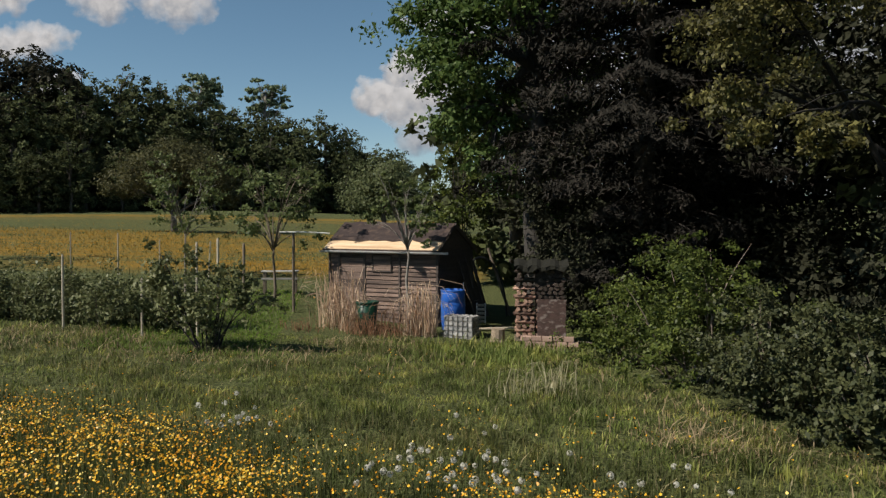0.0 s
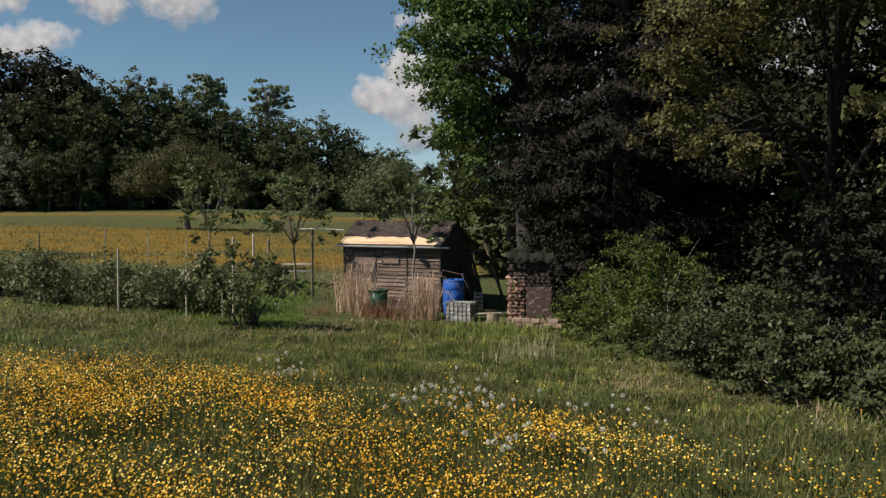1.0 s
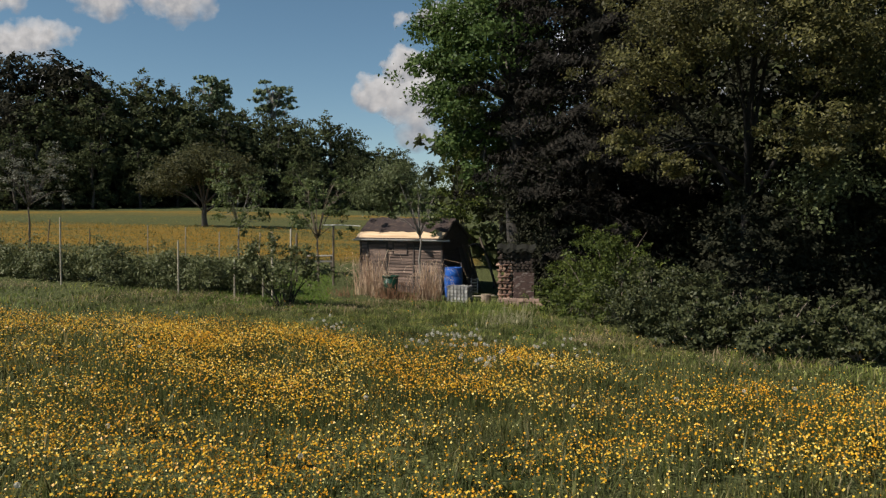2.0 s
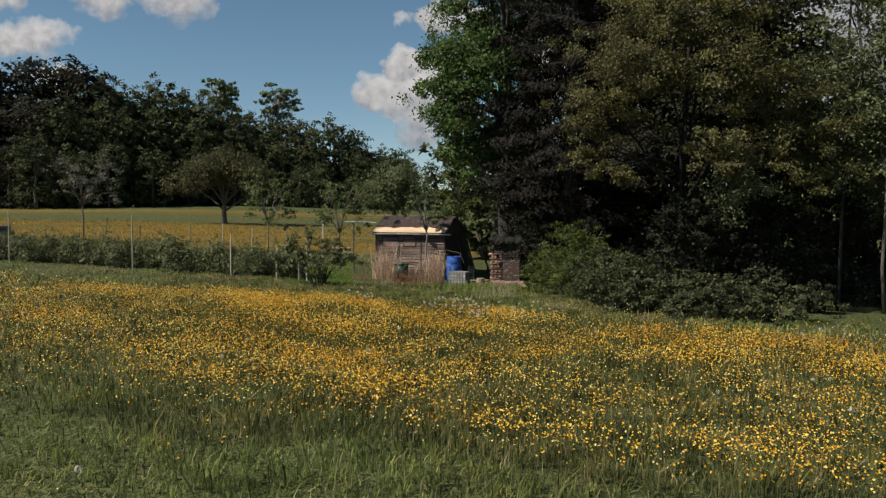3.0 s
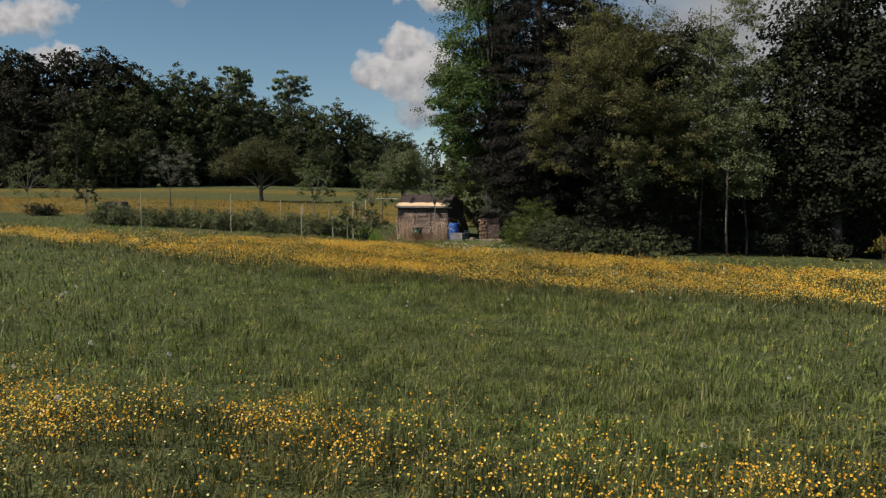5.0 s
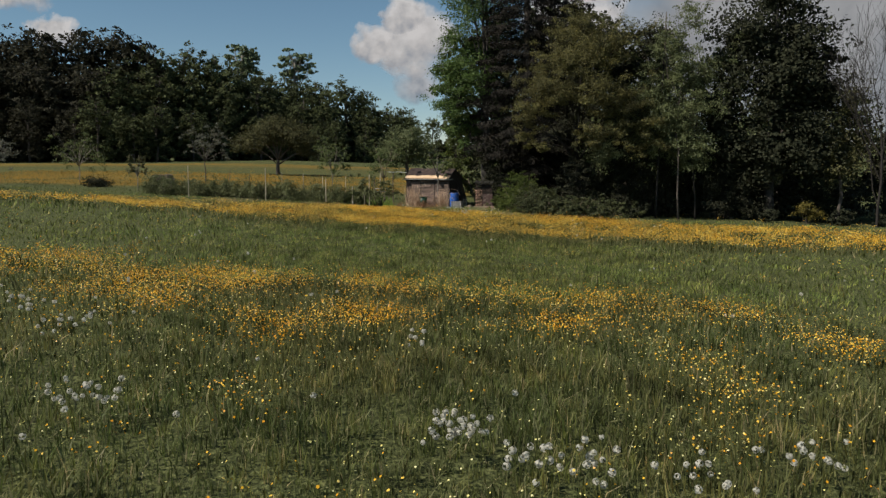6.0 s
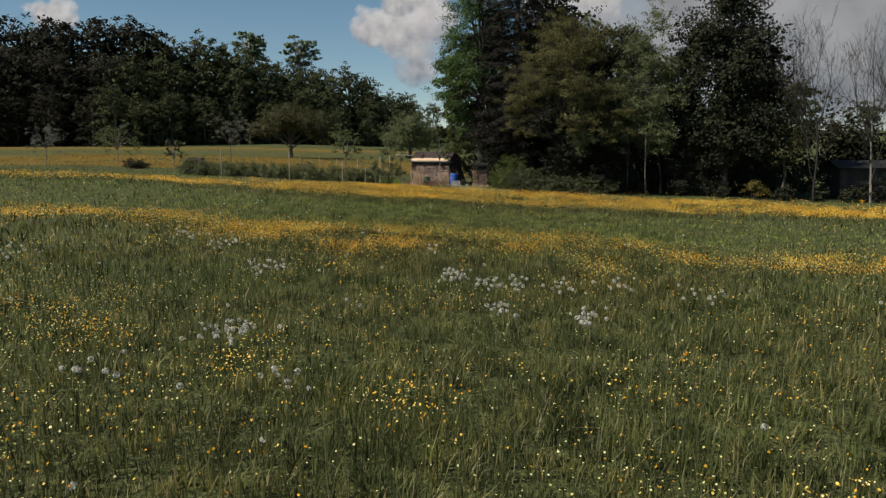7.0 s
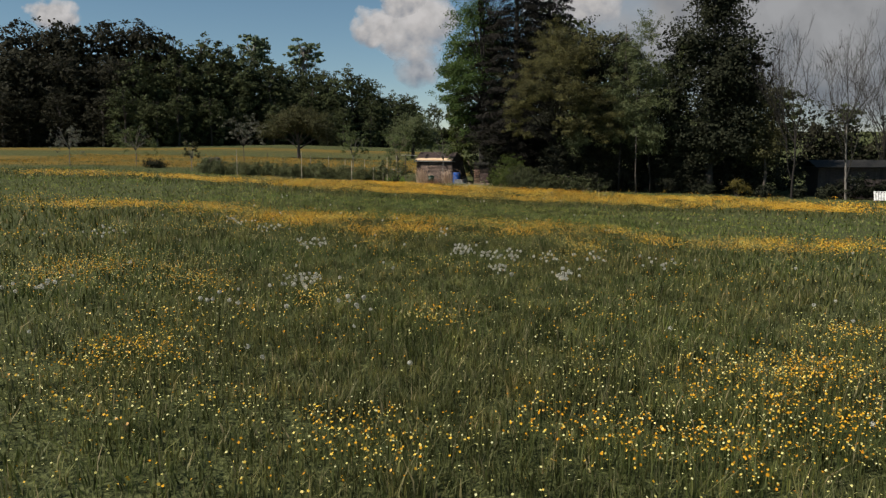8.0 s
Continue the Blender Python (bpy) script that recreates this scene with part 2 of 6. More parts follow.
DARKFELT = grained("dark_felt", (0.012, 0.012, 0.012), (0.03, 0.028, 0.026), (3, 3, 3), 0.95, 0.5)
LOGEND = grained("log_wood", (0.10, 0.08, 0.06), (0.26, 0.20, 0.14), (5, 5, 5), 0.9, 0.6, vary=0.3)
PANE, pn, pl, pb = nodes("window_pane")
pb.inputs["Base Color"].default_value = (0.03, 0.035, 0.04, 1)
pb.inputs["Roughness"].default_value = 0.06


def ground_material():
    """Soil and thatch under the grass; far off it carries the flowering of the back field."""
    m, n, l, b = nodes("meadow_ground")
    tc = n.new("ShaderNodeTexCoord")
    fine = n.new("ShaderNodeTexNoise")
    fine.inputs["Scale"].default_value, fine.inputs["Detail"].default_value = 22.0, 7.0
    l.new(tc.outputs["Object"], fine.inputs["Vector"])
    g = ramp(n, [(0.34, (0.030, 0.034, 0.014)), (0.50, (0.072, 0.082, 0.030)), (0.66, (0.140, 0.148, 0.058))])
    l.new(fine.outputs["Fac"], g.inputs[0])
    sep = n.new("ShaderNodeSeparateXYZ")
    l.new(tc.outputs["Object"], sep.inputs[0])
    mp = n.new("ShaderNodeMapping")
    mp.inputs["Scale"].default_value = (0.05, 0.16, 0.0)
    l.new(tc.outputs["Object"], mp.inputs["Vector"])
    big = n.new("ShaderNodeTexNoise")
    big.inputs["Scale"].default_value, big.inputs["Detail"].default_value = 1.6, 5.0
    l.new(mp.outputs[0], big.inputs["Vector"])
    band = ramp(n, [(0.0, (0, 0, 0)), (0.215, (0, 0, 0)), (0.24, (0.95, 0.95, 0.95)), (0.40, (0.85, 0.85, 0.85)), (0.46, (0.06, 0.06, 0.06)), (0.60, (0.1, 0.1, 0.1)), (0.72, (0.9, 0.9, 0.9)), (0.77, (0.8, 0.8, 0.8)), (0.79, (0, 0, 0)), (1.0, (0, 0, 0))])
    dv = n.new("ShaderNodeMath")
    dv.operation = "DIVIDE"
    dv.inputs[1].default_value = 110.0
    l.new(sep.outputs["Y"], dv.inputs[0])
    l.new(dv.outputs[0], band.inputs[0])
    thr = ramp(n, [(0.36, (0.15, 0.15, 0.15)), (0.52, (1, 1, 1))])
    l.new(big.outputs["Fac"], thr.inputs[0])
    mu = n.new("ShaderNodeMath")
    mu.operation = "MULTIPLY"
    l.new(band.outputs[0], mu.inputs[0])
    l.new(thr.outputs[0], mu.inputs[1])
    speck = n.new("ShaderNodeTexNoise")
    speck.inputs["Scale"].default_value, speck.inputs["Detail"].default_value = 3.0, 8.0
    l.new(tc.outputs["Object"], speck.inputs["Vector"])
    sp = ramp(n, [(0.35, (0.25, 0.25, 0.25)), (0.6, (1, 1, 1))])
    l.new(speck.outputs["Fac"], sp.inputs[0])
    mu2 = n.new("ShaderNodeMath")
    mu2.operation = "MULTIPLY"
    xm = n.new("ShaderNodeMapRange")
    xm.inputs["From Min"].default_value, xm.inputs["From Max"].default_value = 3.0, 1.0
    l.new(sep.outputs["X"], xm.inputs["Value"])
    mu3 = n.new("ShaderNodeMath")
    mu3.operation = "MULTIPLY"
    l.new(mu.outputs[0], mu3.inputs[0])
    l.new(xm.outputs[0], mu3.inputs[1])
    l.new(mu3.outputs[0], mu2.inputs[0])
    l.new(sp.outputs[0], mu2.inputs[1])
    mc = n.new("ShaderNodeMix")
    mc.data_type = "RGBA"
    l.new(mu2.outputs[0], mc.inputs["Factor"])
    l.new(g.outputs[0], mc.inputs["A"])
    mc.inputs["B"].default_value = (0.24, 0.135, 0.02, 1)
    l.new(mc.outputs["Result"], b.inputs["Base Color"])
    b.inputs["Roughness"].default_value = 0.95
    b.inputs["Specular IOR Level"].default_value = 0.1
    bp = n.new("ShaderNodeBump")
    bp.inputs["Strength"].default_value, bp.inputs["Distance"].default_value = 0.8, 0.08
    l.new(fine.outputs["Fac"], bp.inputs["Height"])
    l.new(bp.outputs[0], b.inputs["Normal"])
    return m


# ---- mesh helpers ----
def mesh_object(name, me, material, parent=None, label=""):
    me.materials.append(material)
    ob = new(name, me)
    ob.parent = parent
    return tagged(ob, label)


def part(name, bm, material, parent, label=""):
    me = bpy.data.meshes.new(name)
    bm.to_mesh(me)
    bm.free()
    return mesh_object(name, me, material, parent, label)


def thing(name, x, y, z, label, category, group="", rz=0.0, kind=""):
    ob = new(name)
    ob.matrix_basis = pose(x, y, z, 0, 0, rz)
    return tagged(ob, label, category, group, kind)


def box(bm, cx, cy, cz, sx, sy, sz, m=None, bevel=0.0):
    res = bmesh.ops.create_cube(bm, size=1.0, matrix=Matrix.LocRotScale((cx, cy, cz), None, (sx, sy, sz)))
    if bevel:
        es = list({e for v in res["verts"] for e in v.link_edges})
        out = bmesh.ops.bevel(bm, geom=es, offset=bevel, segments=1, affect="EDGES")
        vs = list({v for f in out["faces"] for v in f.verts} | {v for v in res["verts"] if v.is_valid})
    else:
        vs = res["verts"]
    if m is not None:
        bmesh.ops.transform(bm, matrix=m, verts=vs)
    return vs


def boxed(*args, **kw):
    bm = bmesh.new()
    box(bm, *args, **kw)
    return bm


def tube(bm, pts, radii, sides=7, cap=True):
    """A tapered tube along a line of points."""
    rings = []
    pts = [Vector(p) for p in pts]
    for i, p in enumerate(pts):
        d = (pts[min(i + 1, len(pts) - 1)] - pts[max(i - 1, 0)]).normalized()
        a = d.orthogonal().normalized() if abs(d.z) < 0.9 else Vector((1, 0, 0)).cross(d).normalized()
        b = d.cross(a)
        rings.append([bm.verts.new(p + float(radii[i]) * (math.cos(2 * math.pi * k / sides) * a + math.sin(2 * math.pi * k / sides) * b)) for k in range(sides)])
    for r0, r1 in zip(rings, rings[1:]):
        for k in range(sides):
            bm.faces.new((r0[k], r0[(k + 1) % sides], r1[(k + 1) % sides], r1[k]))
    if cap:
        bm.faces.new(rings[0][::-1])
        bm.faces.new(rings[-1])
    return bm


def quads_mesh(name, co, per=4):
    """A mesh of separate little faces from an array of corners, per corners each."""
    co = np.ascontiguousarray(co, dtype=np.float32).reshape(-1, 3)
    nv = len(co)
    nf = nv // per
    me = bpy.data.meshes.new(name)
    me.vertices.add(nv)
    me.vertices.foreach_set("co", co.ravel())
    me.loops.add(nv)
    me.loops.foreach_set("vertex_index", np.arange(nv, dtype=np.int32))
    me.polygons.add(nf)
    me.polygons.foreach_set("loop_start", np.arange(nf, dtype=np.int32) * per)
    me.update(calc_edges=True)
    me.validate()
    return me


def unit(v):
    return v / np.maximum(np.linalg.norm(v, axis=-1, keepdims=True), 1e-9)


def leaves(rng, pts, outward, size, aspect=0.62, droop=0.15, spread=0.9):
    """Kite-shaped leaves at the points, facing loosely outward and up."""
    n = len(pts)
    nrm = unit(unit(outward) + spread * rng.normal(size=(n, 3)) + np.array([0, 0, 0.45]))
    ax = unit(np.cross(nrm, rng.normal(size=(n, 3))))
    sd = np.cross(nrm, ax)
    s = (size * rng.uniform(0.6, 1.35, n))[:, None]
    base = pts - ax * s * 0.5
    tip = pts + ax * s * 0.5 - np.array([0, 0, 1]) * s * droop
    mid = pts - ax * s * 0.08 - nrm * s * 0.10
    return np.stack([base, mid + sd * s * aspect * 0.5, tip, mid - sd * s * aspect * 0.5], 1)


def lobe_points(rng, lobes, n, shell=0.55, ragged=0.22, clump=26, tight=0.15):
    """Points in a heap of ellipsoids (x, y, z, rx, ry, rz), most of them near the outside, bunched into sprays."""
    lob = np.array(lobes, dtype=float)
    w = (lob[:, 3] * lob[:, 4] * lob[:, 5]) ** 0.67
    nb = max(n // clump, 4)
    pick = rng.choice(len(lob), nb, p=w / w.sum())
    d = unit(rng.normal(size=(nb, 3)))
    r = rng.uniform(0, 1, nb) ** shell
    r = np.clip(r, 0.25, 1) * (1 + ragged * rng.normal(size=nb) * 0.5)
    c = lob[pick, :3] + d * r[:, None] * lob[pick, 3:]
    k = rng.integers(0, nb, n)
    rad = tight * lob[pick[k], 3:].mean(1)
    pts = c[k] + rng.normal(size=(n, 3)) * rad[:, None] * np.array([1, 1, 0.6])
    out = pts - (lob[pick[k], :3] - np.array([0, 0, 0.3]) * lob[pick[k], 5:6])
    return pts, out


def crown(name, seed, lobes, n, size, material, parent, shell=0.55, ragged=0.22, spread=0.9, aspect=0.62, label="", clump=26, tight=0.15):
    rng = np.random.default_rng(seed)
    pts, out = lobe_points(rng, lobes, n, shell, ragged, clump, tight)
    return mesh_object(name, quads_mesh(name, leaves(rng, pts, out, size, aspect, spread=spread)), material, parent, label)


def limb_line(rng, a, b, n=6, bow=0.12):
    a, b = Vector(a), Vector(b)
    d = (b - a).length
    side = Vector(rng.normal(size=3))
    return [a.lerp(b, i / n) + side * bow * d * 0.3 * math.sin(math.pi * i / n) + Vector((0, 0, 1)) * bow * d * math.sin(math.pi * i / n) for i in range(n + 1)]


def smooth(ob):
    ob.data.polygons.foreach_set("use_smooth", [True] * len(ob.data.polygons))
    return ob


def leafy_tree(name, label, x, y, trunk_h, trunk_r, lobes, n, size, leaf, seed, category="tree", group="", bark=None, lean=(0, 0), shell=0.55, ragged=0.22, z=None, limbs=None, spread=0.9, clump=26, fork=0.6, tight=0.15):
    """Tapered trunk, a limb to each mass of foliage and a crown of single leaves; lobes are relative to the foot."""
    rng = np.random.default_rng(seed)
    bark = bark or BARK
    t = thing(name, x, y, (height(x, y) if z is None else z) - 0.05, label, category, group)
    top = Vector((lean[0], lean[1], trunk_h))
    bm = tube(bmesh.new(), [(0, 0, -0.1), (lean[0] * .1, lean[1] * .1, trunk_h * .12), *[Vector((0, 0, 0)).lerp(top, k) + Vector((rng.normal() * .04, rng.normal() * .04, 0)) * trunk_h * .3 for k in (.35, .6, .85)], top],
              [trunk_r * 1.5, trunk_r * 1.1, trunk_r, trunk_r * .9, trunk_r * .75, trunk_r * .6], 9)
    smooth(part("trunk", bm, bark, t))
    for lo in lobes[:limbs]:
        c = Vector(lo[:3])
        start = Vector((0, 0, 0)).lerp(top, min(0.99, rng.uniform(fork, 1.0)))
        pts = limb_line(rng, start, c + Vector((0, 0, lo[5] * 0.35)))
        smooth(part("limb", tube(bmesh.new(), pts, [trunk_r * (0.5 - 0.43 * i / 6) for i in range(7)], 6), bark, t))
        bm = bmesh.new()
        for k in range(4):
            a = pts[2 + k % 4]
            e = c + Vector(unit(rng.normal(size=3))) * min(lo[3:]) * 0.75
            tube(bm, limb_line(rng, a, e, 4, 0.08), [trunk_r * f for f in (0.2, 0.16, 0.12, 0.08, 0.03)], 5)
        smooth(part("branch", bm, bark, t))
    crown("crown", seed + 1, lobes, n, size, leaf, t, shell, ragged, spread, clump=clump, tight=tight)
    return t


def bush(name, label, x, y, lobes, n, size, leaf, seed, category="bush", group="", z=None, stems=6, stem=None, shell=0.6, ragged=0.25, clump=26, tight=0.15, spread=0.9, base=0.5):
    rng = np.random.default_rng(seed)
    t = thing(name, x, y, (height(x, y) if z is None else z) - 0.03, label, category, group)
    bm = bmesh.new()
    for k in range(stems):
        lo = lobes[k % len(lobes)]
        e = Vector(lo[:3]) + Vector(unit(rng.normal(size=3))) * min(lo[3:]) * (0.8 if k % 3 else 1.35)
        tube(bm, limb_line(rng, (lo[0] * base + rng.normal() * .08, lo[1] * base + rng.normal() * .08, -0.05), e, 5, 0.1), [0.018, 0.015, 0.012, 0.009, 0.005, 0.002], 5)
    tagged(part("stem", bm, stem or BARK, t), kind="stuff")
    crown("foliage", seed + 1, lobes, n, size, leaf, t, shell, ragged, spread, clump=clump, tight=tight)
    return t


# ---- the lie of the land ----
def height(x, y):
    """Ground level: falls gently to one side, dips at the shed, climbs towards the far wood."""
    x, y = np.asarray(x, float), np.asarray(y, float)
    h = 0.48 - 0.028 * np.clip(x, -30, 30) + 0.028 * np.clip(y - 13, 0, 95) + 0.17 * np.clip(y - 160, 0, 42)
    h = h + 0.08 * np.clip((y + 6) / 10, 0, 1)
    h = h - 0.26 * np.exp(-((x - 0.2) ** 2 + (y - 16.5) ** 2) / 22.0)
    h = h + 0.03 * np.sin(x * 0.9 + 1.3 * np.sin(y * 0.4)) * np.cos(y * 0.7) + 0.02 * np.sin(x * 2.3 + y * 1.1)
    return float(h) if h.ndim == 0 else h


def axis(lo, hi, near_lo, near_hi, step):
    far = [3.0, 6, 12, 25, 50, 100, 200, 400, 800, 1600, 2600]
    mid = list(np.arange(near_lo, near_hi + 1e-6, step))
    return np.array([near_lo - f for f in far[::-1] if near_lo - f >= lo] + mid + [near_hi + f for f in far if near_hi + f <= hi])


gx, gy = axis(-3000, 3000, -60, 45, 0.75), axis(-3000, 3000, -46, 120, 0.75)
GX, GY = np.meshgrid(gx, gy)
GZ = height(GX, GY)
me = bpy.data.meshes.new("ground")
nx, ny = len(gx), len(gy)
idx = np.arange(nx * ny).reshape(ny, nx)
me.from_pydata(np.stack([GX, GY, GZ], -1).reshape(-1, 3).tolist(), [], np.stack([idx[:-1, :-1], idx[:-1, 1:], idx[1:, 1:], idx[1:, :-1]], -1).reshape(-1, 4).tolist())
tagged(smooth(mesh_object("ground", me, ground_material())), "rough green meadow sloping gently, with yellow flowering bands", "ground", kind="structure")


# ---- clouds: a distant backdrop with soft-edged cumulus ----
def cloud_material(seed, dens, grey, aspect, crisp):
    """Billowing cloud: noise of even grain over an oval, white above and blue-grey below."""
    m, n, l, b = nodes("cloud")
    tc = n.new("ShaderNodeTexCoord")
    mp = n.new("ShaderNodeMapping")
    mp.inputs["Location"].default_value = (seed * 3.1, seed * 1.7, 0)
    mp.inputs["Scale"].default_value = (aspect, 1, 1)
    l.new(tc.outputs["Object"], mp.inputs["Vector"])
    nz = n.new("ShaderNodeTexNoise")
    nz.inputs["Scale"].default_value, nz.inputs["Detail"].default_value, nz.inputs["Roughness"].default_value = 1.35, 7.0, 0.52
    l.new(mp.outputs[0], nz.inputs["Vector"])
    ln = n.new("ShaderNodeVectorMath")
    ln.operation = "LENGTH"
    l.new(tc.outputs["Object"], ln.inputs[0])
    su = n.new("ShaderNodeMath")
    su.operation = "SUBTRACT"
    su.inputs[0].default_value = dens
    l.new(ln.outputs["Value"], su.inputs[1])
    ad = n.new("ShaderNodeMath")
    ad.operation = "MULTIPLY_ADD"
    ad.inputs[1].default_value = 1.15
    l.new(nz.outputs["Fac"], ad.inputs[0])
    l.new(su.outputs[0], ad.inputs[2])
    a = ramp(n, [(0.50, (0, 0, 0)), (0.50 + 0.16 / crisp, (0.55, 0.55, 0.55)), (0.50 + 0.42 / crisp, (0.97, 0.97, 0.97))])
    l.new(ad.outputs[0], a.inputs[0])
    n2 = n.new("ShaderNodeTexNoise")
    n2.inputs["Scale"].default_value, n2.inputs["Detail"].default_value = 2.6, 6.0
    l.new(mp.outputs[0], n2.inputs["Vector"])
    sep = n.new("ShaderNodeSeparateXYZ")
    l.new(tc.outputs["Object"], sep.inputs[0])
    lift = n.new("ShaderNodeMath")
    lift.operation = "MULTIPLY_ADD"
    lift.inputs[1].default_value = 0.30
    l.new(sep.outputs["Y"], lift.inputs[0])
    l.new(n2.outputs["Fac"], lift.inputs[2])
    col = ramp(n, [(0.22, (grey[0] * 0.50, grey[1] * 0.54, grey[2] * 0.60)), (0.48, tuple(0.82 * g for g in grey)), (0.68, grey)])
    l.new(lift.outputs[0], col.inputs[0])
    em = n.new("ShaderNodeEmission")
    l.new(col.outputs[0], em.inputs["Color"])
    em.inputs["Strength"].default_value = 0.58
    tr = n.new("ShaderNodeBsdfTransparent")
    mix = n.new("ShaderNodeMixShader")
    l.new(a.outputs[0], mix.inputs[0])
    l.new(tr.outputs[0], mix.inputs[1])
    l.new(em.outputs[0], mix.inputs[2])
    l.new(mix.outputs[0], n["Material Output"].inputs["Surface"])
    return m


def cloud(dx, dz, w, h, seed, dens=0.62, grey=(0.84, 0.81, 0.80), crisp=1.6):
    """A cloud bank 1.8 km off; dx and dz are its offsets per metre of distance, w and h its half sizes likewise."""
    d = 1800.0 + 9.0 * seed
    bm = bmesh.new()
    bmesh.ops.create_grid(bm, x_segments=12, y_segments=12, size=1.0)
    me = bpy.data.meshes.new("cloud")
    bm.to_mesh(me)
    bm.free()
    ob = mesh_object("cloud", me, cloud_material(seed, dens, grey, w / h, crisp))
    ob.matrix_basis = Matrix.LocRotScale((dx * d, d, dz * d), Euler((radians(90), 0, 0)), (w * d, h * d, 1))
    return tagged(ob, "soft white fair-weather cumulus cloud in the sky", "cloud", "clouds in the sky", "structure")


# the towering cumulus beside the trees, built of overlapping heads
cloud(-0.094, 0.163, 0.042, 0.040, 1)
cloud(-0.052, 0.203, 0.050, 0.036, 8)
cloud(-0.050, 0.160, 0.055, 0.056, 9, 0.72)
cloud(-0.020, 0.175, 0.060, 0.060, 11)
cloud(-0.030, 0.115, 0.055, 0.045, 10, 0.60, (0.62, 0.64, 0.68), 0.8)
cloud(0.010, 0.262, 0.10, 0.035, 7)
# fair-weather clouds over the far wood
cloud(-0.352, 0.292, 0.080, 0.046, 2, 0.68, crisp=1.0)
cloud(-0.452, 0.292, 0.070, 0.040, 12, 0.66, crisp=1.0)
cloud(-0.575, 0.298, 0.050, 0.040, 13, 0.66, crisp=1.0)
cloud(-0.558, 0.236, 0.100, 0.040, 3, 0.66, crisp=1.0)
cloud(-0.515, 0.180, 0.055, 0.034, 4)
cloud(0.17, 0.20, 0.10, 0.06, 5, 0.66)
cloud(0.52, 0.18, 0.42, 0.20, 6, 0.95, (0.52, 0.52, 0.53), 0.6)

# ---- far wood at the top of the field ----
def forest_tree(seed, tall, spread_, leaf, n, label, name="forest_tree"):
    """A prototype about `tall` metres high for copying along the edge of the wood: a closed, billowing crown down to the ground."""
    rng = np.random.default_rng(seed)
    lobes = []
    for k in range(20):
        f = (k + 0.5) / 20
        a, zc = k * 2.399 + rng.normal() * 0.25, 1 - 1.75 * f
        ring = math.sqrt(max(0.0, 1 - min(1.0, abs(zc)) ** 2)) if zc > -0.4 else 0.92
        r = spread_ * rng.uniform(0.36, 0.54)
        lobes.append((math.cos(a) * spread_ * 0.66 * ring, math.sin(a) * spread_ * 0.66 * ring, tall * (0.55 + 0.36 * zc) + rng.normal() * 0.4, r, r, r * 0.82))
    for k in range(5):
        a = k * 1.257 + rng.normal() * 0.3
        lobes.append((math.cos(a) * spread_ * 0.6, math.sin(a) * spread_ * 0.6, tall * rng.uniform(0.06, 0.2), spread_ * 0.42, spread_ * 0.42, tall * 0.13))
    return leafy_tree(name, label, 0, 0, tall * 0.7, tall * 0.018, lobes, n, tall * 0.032, leaf, seed, group="trees of the far wood", limbs=3, z=0, ragged=0.14, spread=0.55, shell=0.22, clump=16)


def pine_tree(seed, tall, label):
    """A tall tree with flat, separate plates of foliage at the top."""
    rng = np.random.default_rng(seed)
    lobes = []
    for k in range(15):
        a, f = k * 2.399 + rng.normal() * 0.3, 0.76 + 0.23 * (k + rng.uniform()) / 15
        r = tall * 0.062 * rng.uniform(0.75, 1.25)
        d = tall * 0.19 * (1 - (f - 0.76) / 0.24 * 0.55) * rng.uniform(0.3, 1.0)
        lobes.append((math.cos(a) * d, math.sin(a) * d, tall * f, r * 1.25, r * 1.25, r * 0.32))
    return leafy_tree("pine_tree", label, 0, 0, tall * 0.93, tall * 0.012, lobes, 5200, tall * 0.020, PINE, seed, group="trees of the far wood", bark=PALEBARK, z=0)


def lay(proto, spots):
    """Move the prototype to the first spot and copies to the rest: x, y, scale, turn."""
    first = True
    for x, y, s, a in spots:
        m = Matrix.LocRotScale((x, y, height(x, y) - 0.1), Euler((0, 0, a)), (s, s, s))
        if first:
            proto.matrix_basis, first = m, False
        else:
            keep = proto.scale.copy()
            c = copy_thing(proto, m @ Matrix.Diagonal((1 / keep.x, 1 / keep.y, 1 / keep.z, 1)))


protos = [forest_tree(100 + k, 20.0, 6.4, HORNBEAM if k < 2 else FOREST, 5300, "dense dull brown-green broadleaf tree at the wood's edge" if k < 2 else "dense dark green broadleaf tree at the wood's edge") for k in range(4)]
rng = np.random.default_rng(5)
edge = []
for k in range(63):
    f = k / 62
    row = k % 3
    x = -100 + 90 * f + rng.normal() * 1.2
    y = 84 + 14 * f + 76 * max(0, f - 0.5) + row * 9 + rng.normal() * 1.5
    # the crowns step up into the wood, row behind row, and down towards the open sky
    crest = np.interp(x / y, [-1.0, -0.62, -0.545, -0.50, -0.45, -0.40, -0.33, -0.29, -0.22, -0.17, -0.12, -0.07, -0.04],
                      [0.24, 0.232, 0.240, 0.236, 0.208, 0.206, 0.182, 0.170, 0.158, 0.155, 0.118, 0.108, 0.088])
    top = 2.9 + crest * y
    s = (top - height(x, y)) / 20.6 * ((0.50, 0.78, 1.0)[row] + rng.uniform(-0.10, 0.05))
    edge.append((x, y, s, rng.uniform(0, 6.28)))
edge += [(-9.0, 186, 0.52, 0.4), (-3.0, 194, 0.42, 1.9), (3.5, 198, 0.4, 3.3), (10.0, 202, 0.4, 5.0), (17.0, 204, 0.4, 0.9)]
for k, p in enumerate(protos):
    lay(p, edge[:30][k::2] if k < 2 else edge[30:][k - 2::2])
lay(pine_tree(140, 24.0, "tall pine with flat tiers of grey-green needles above the wood"),
    [(-43.6, 136.6, 1.06, 0.3), (-33.2, 141.4, 1.04, 1.7)])


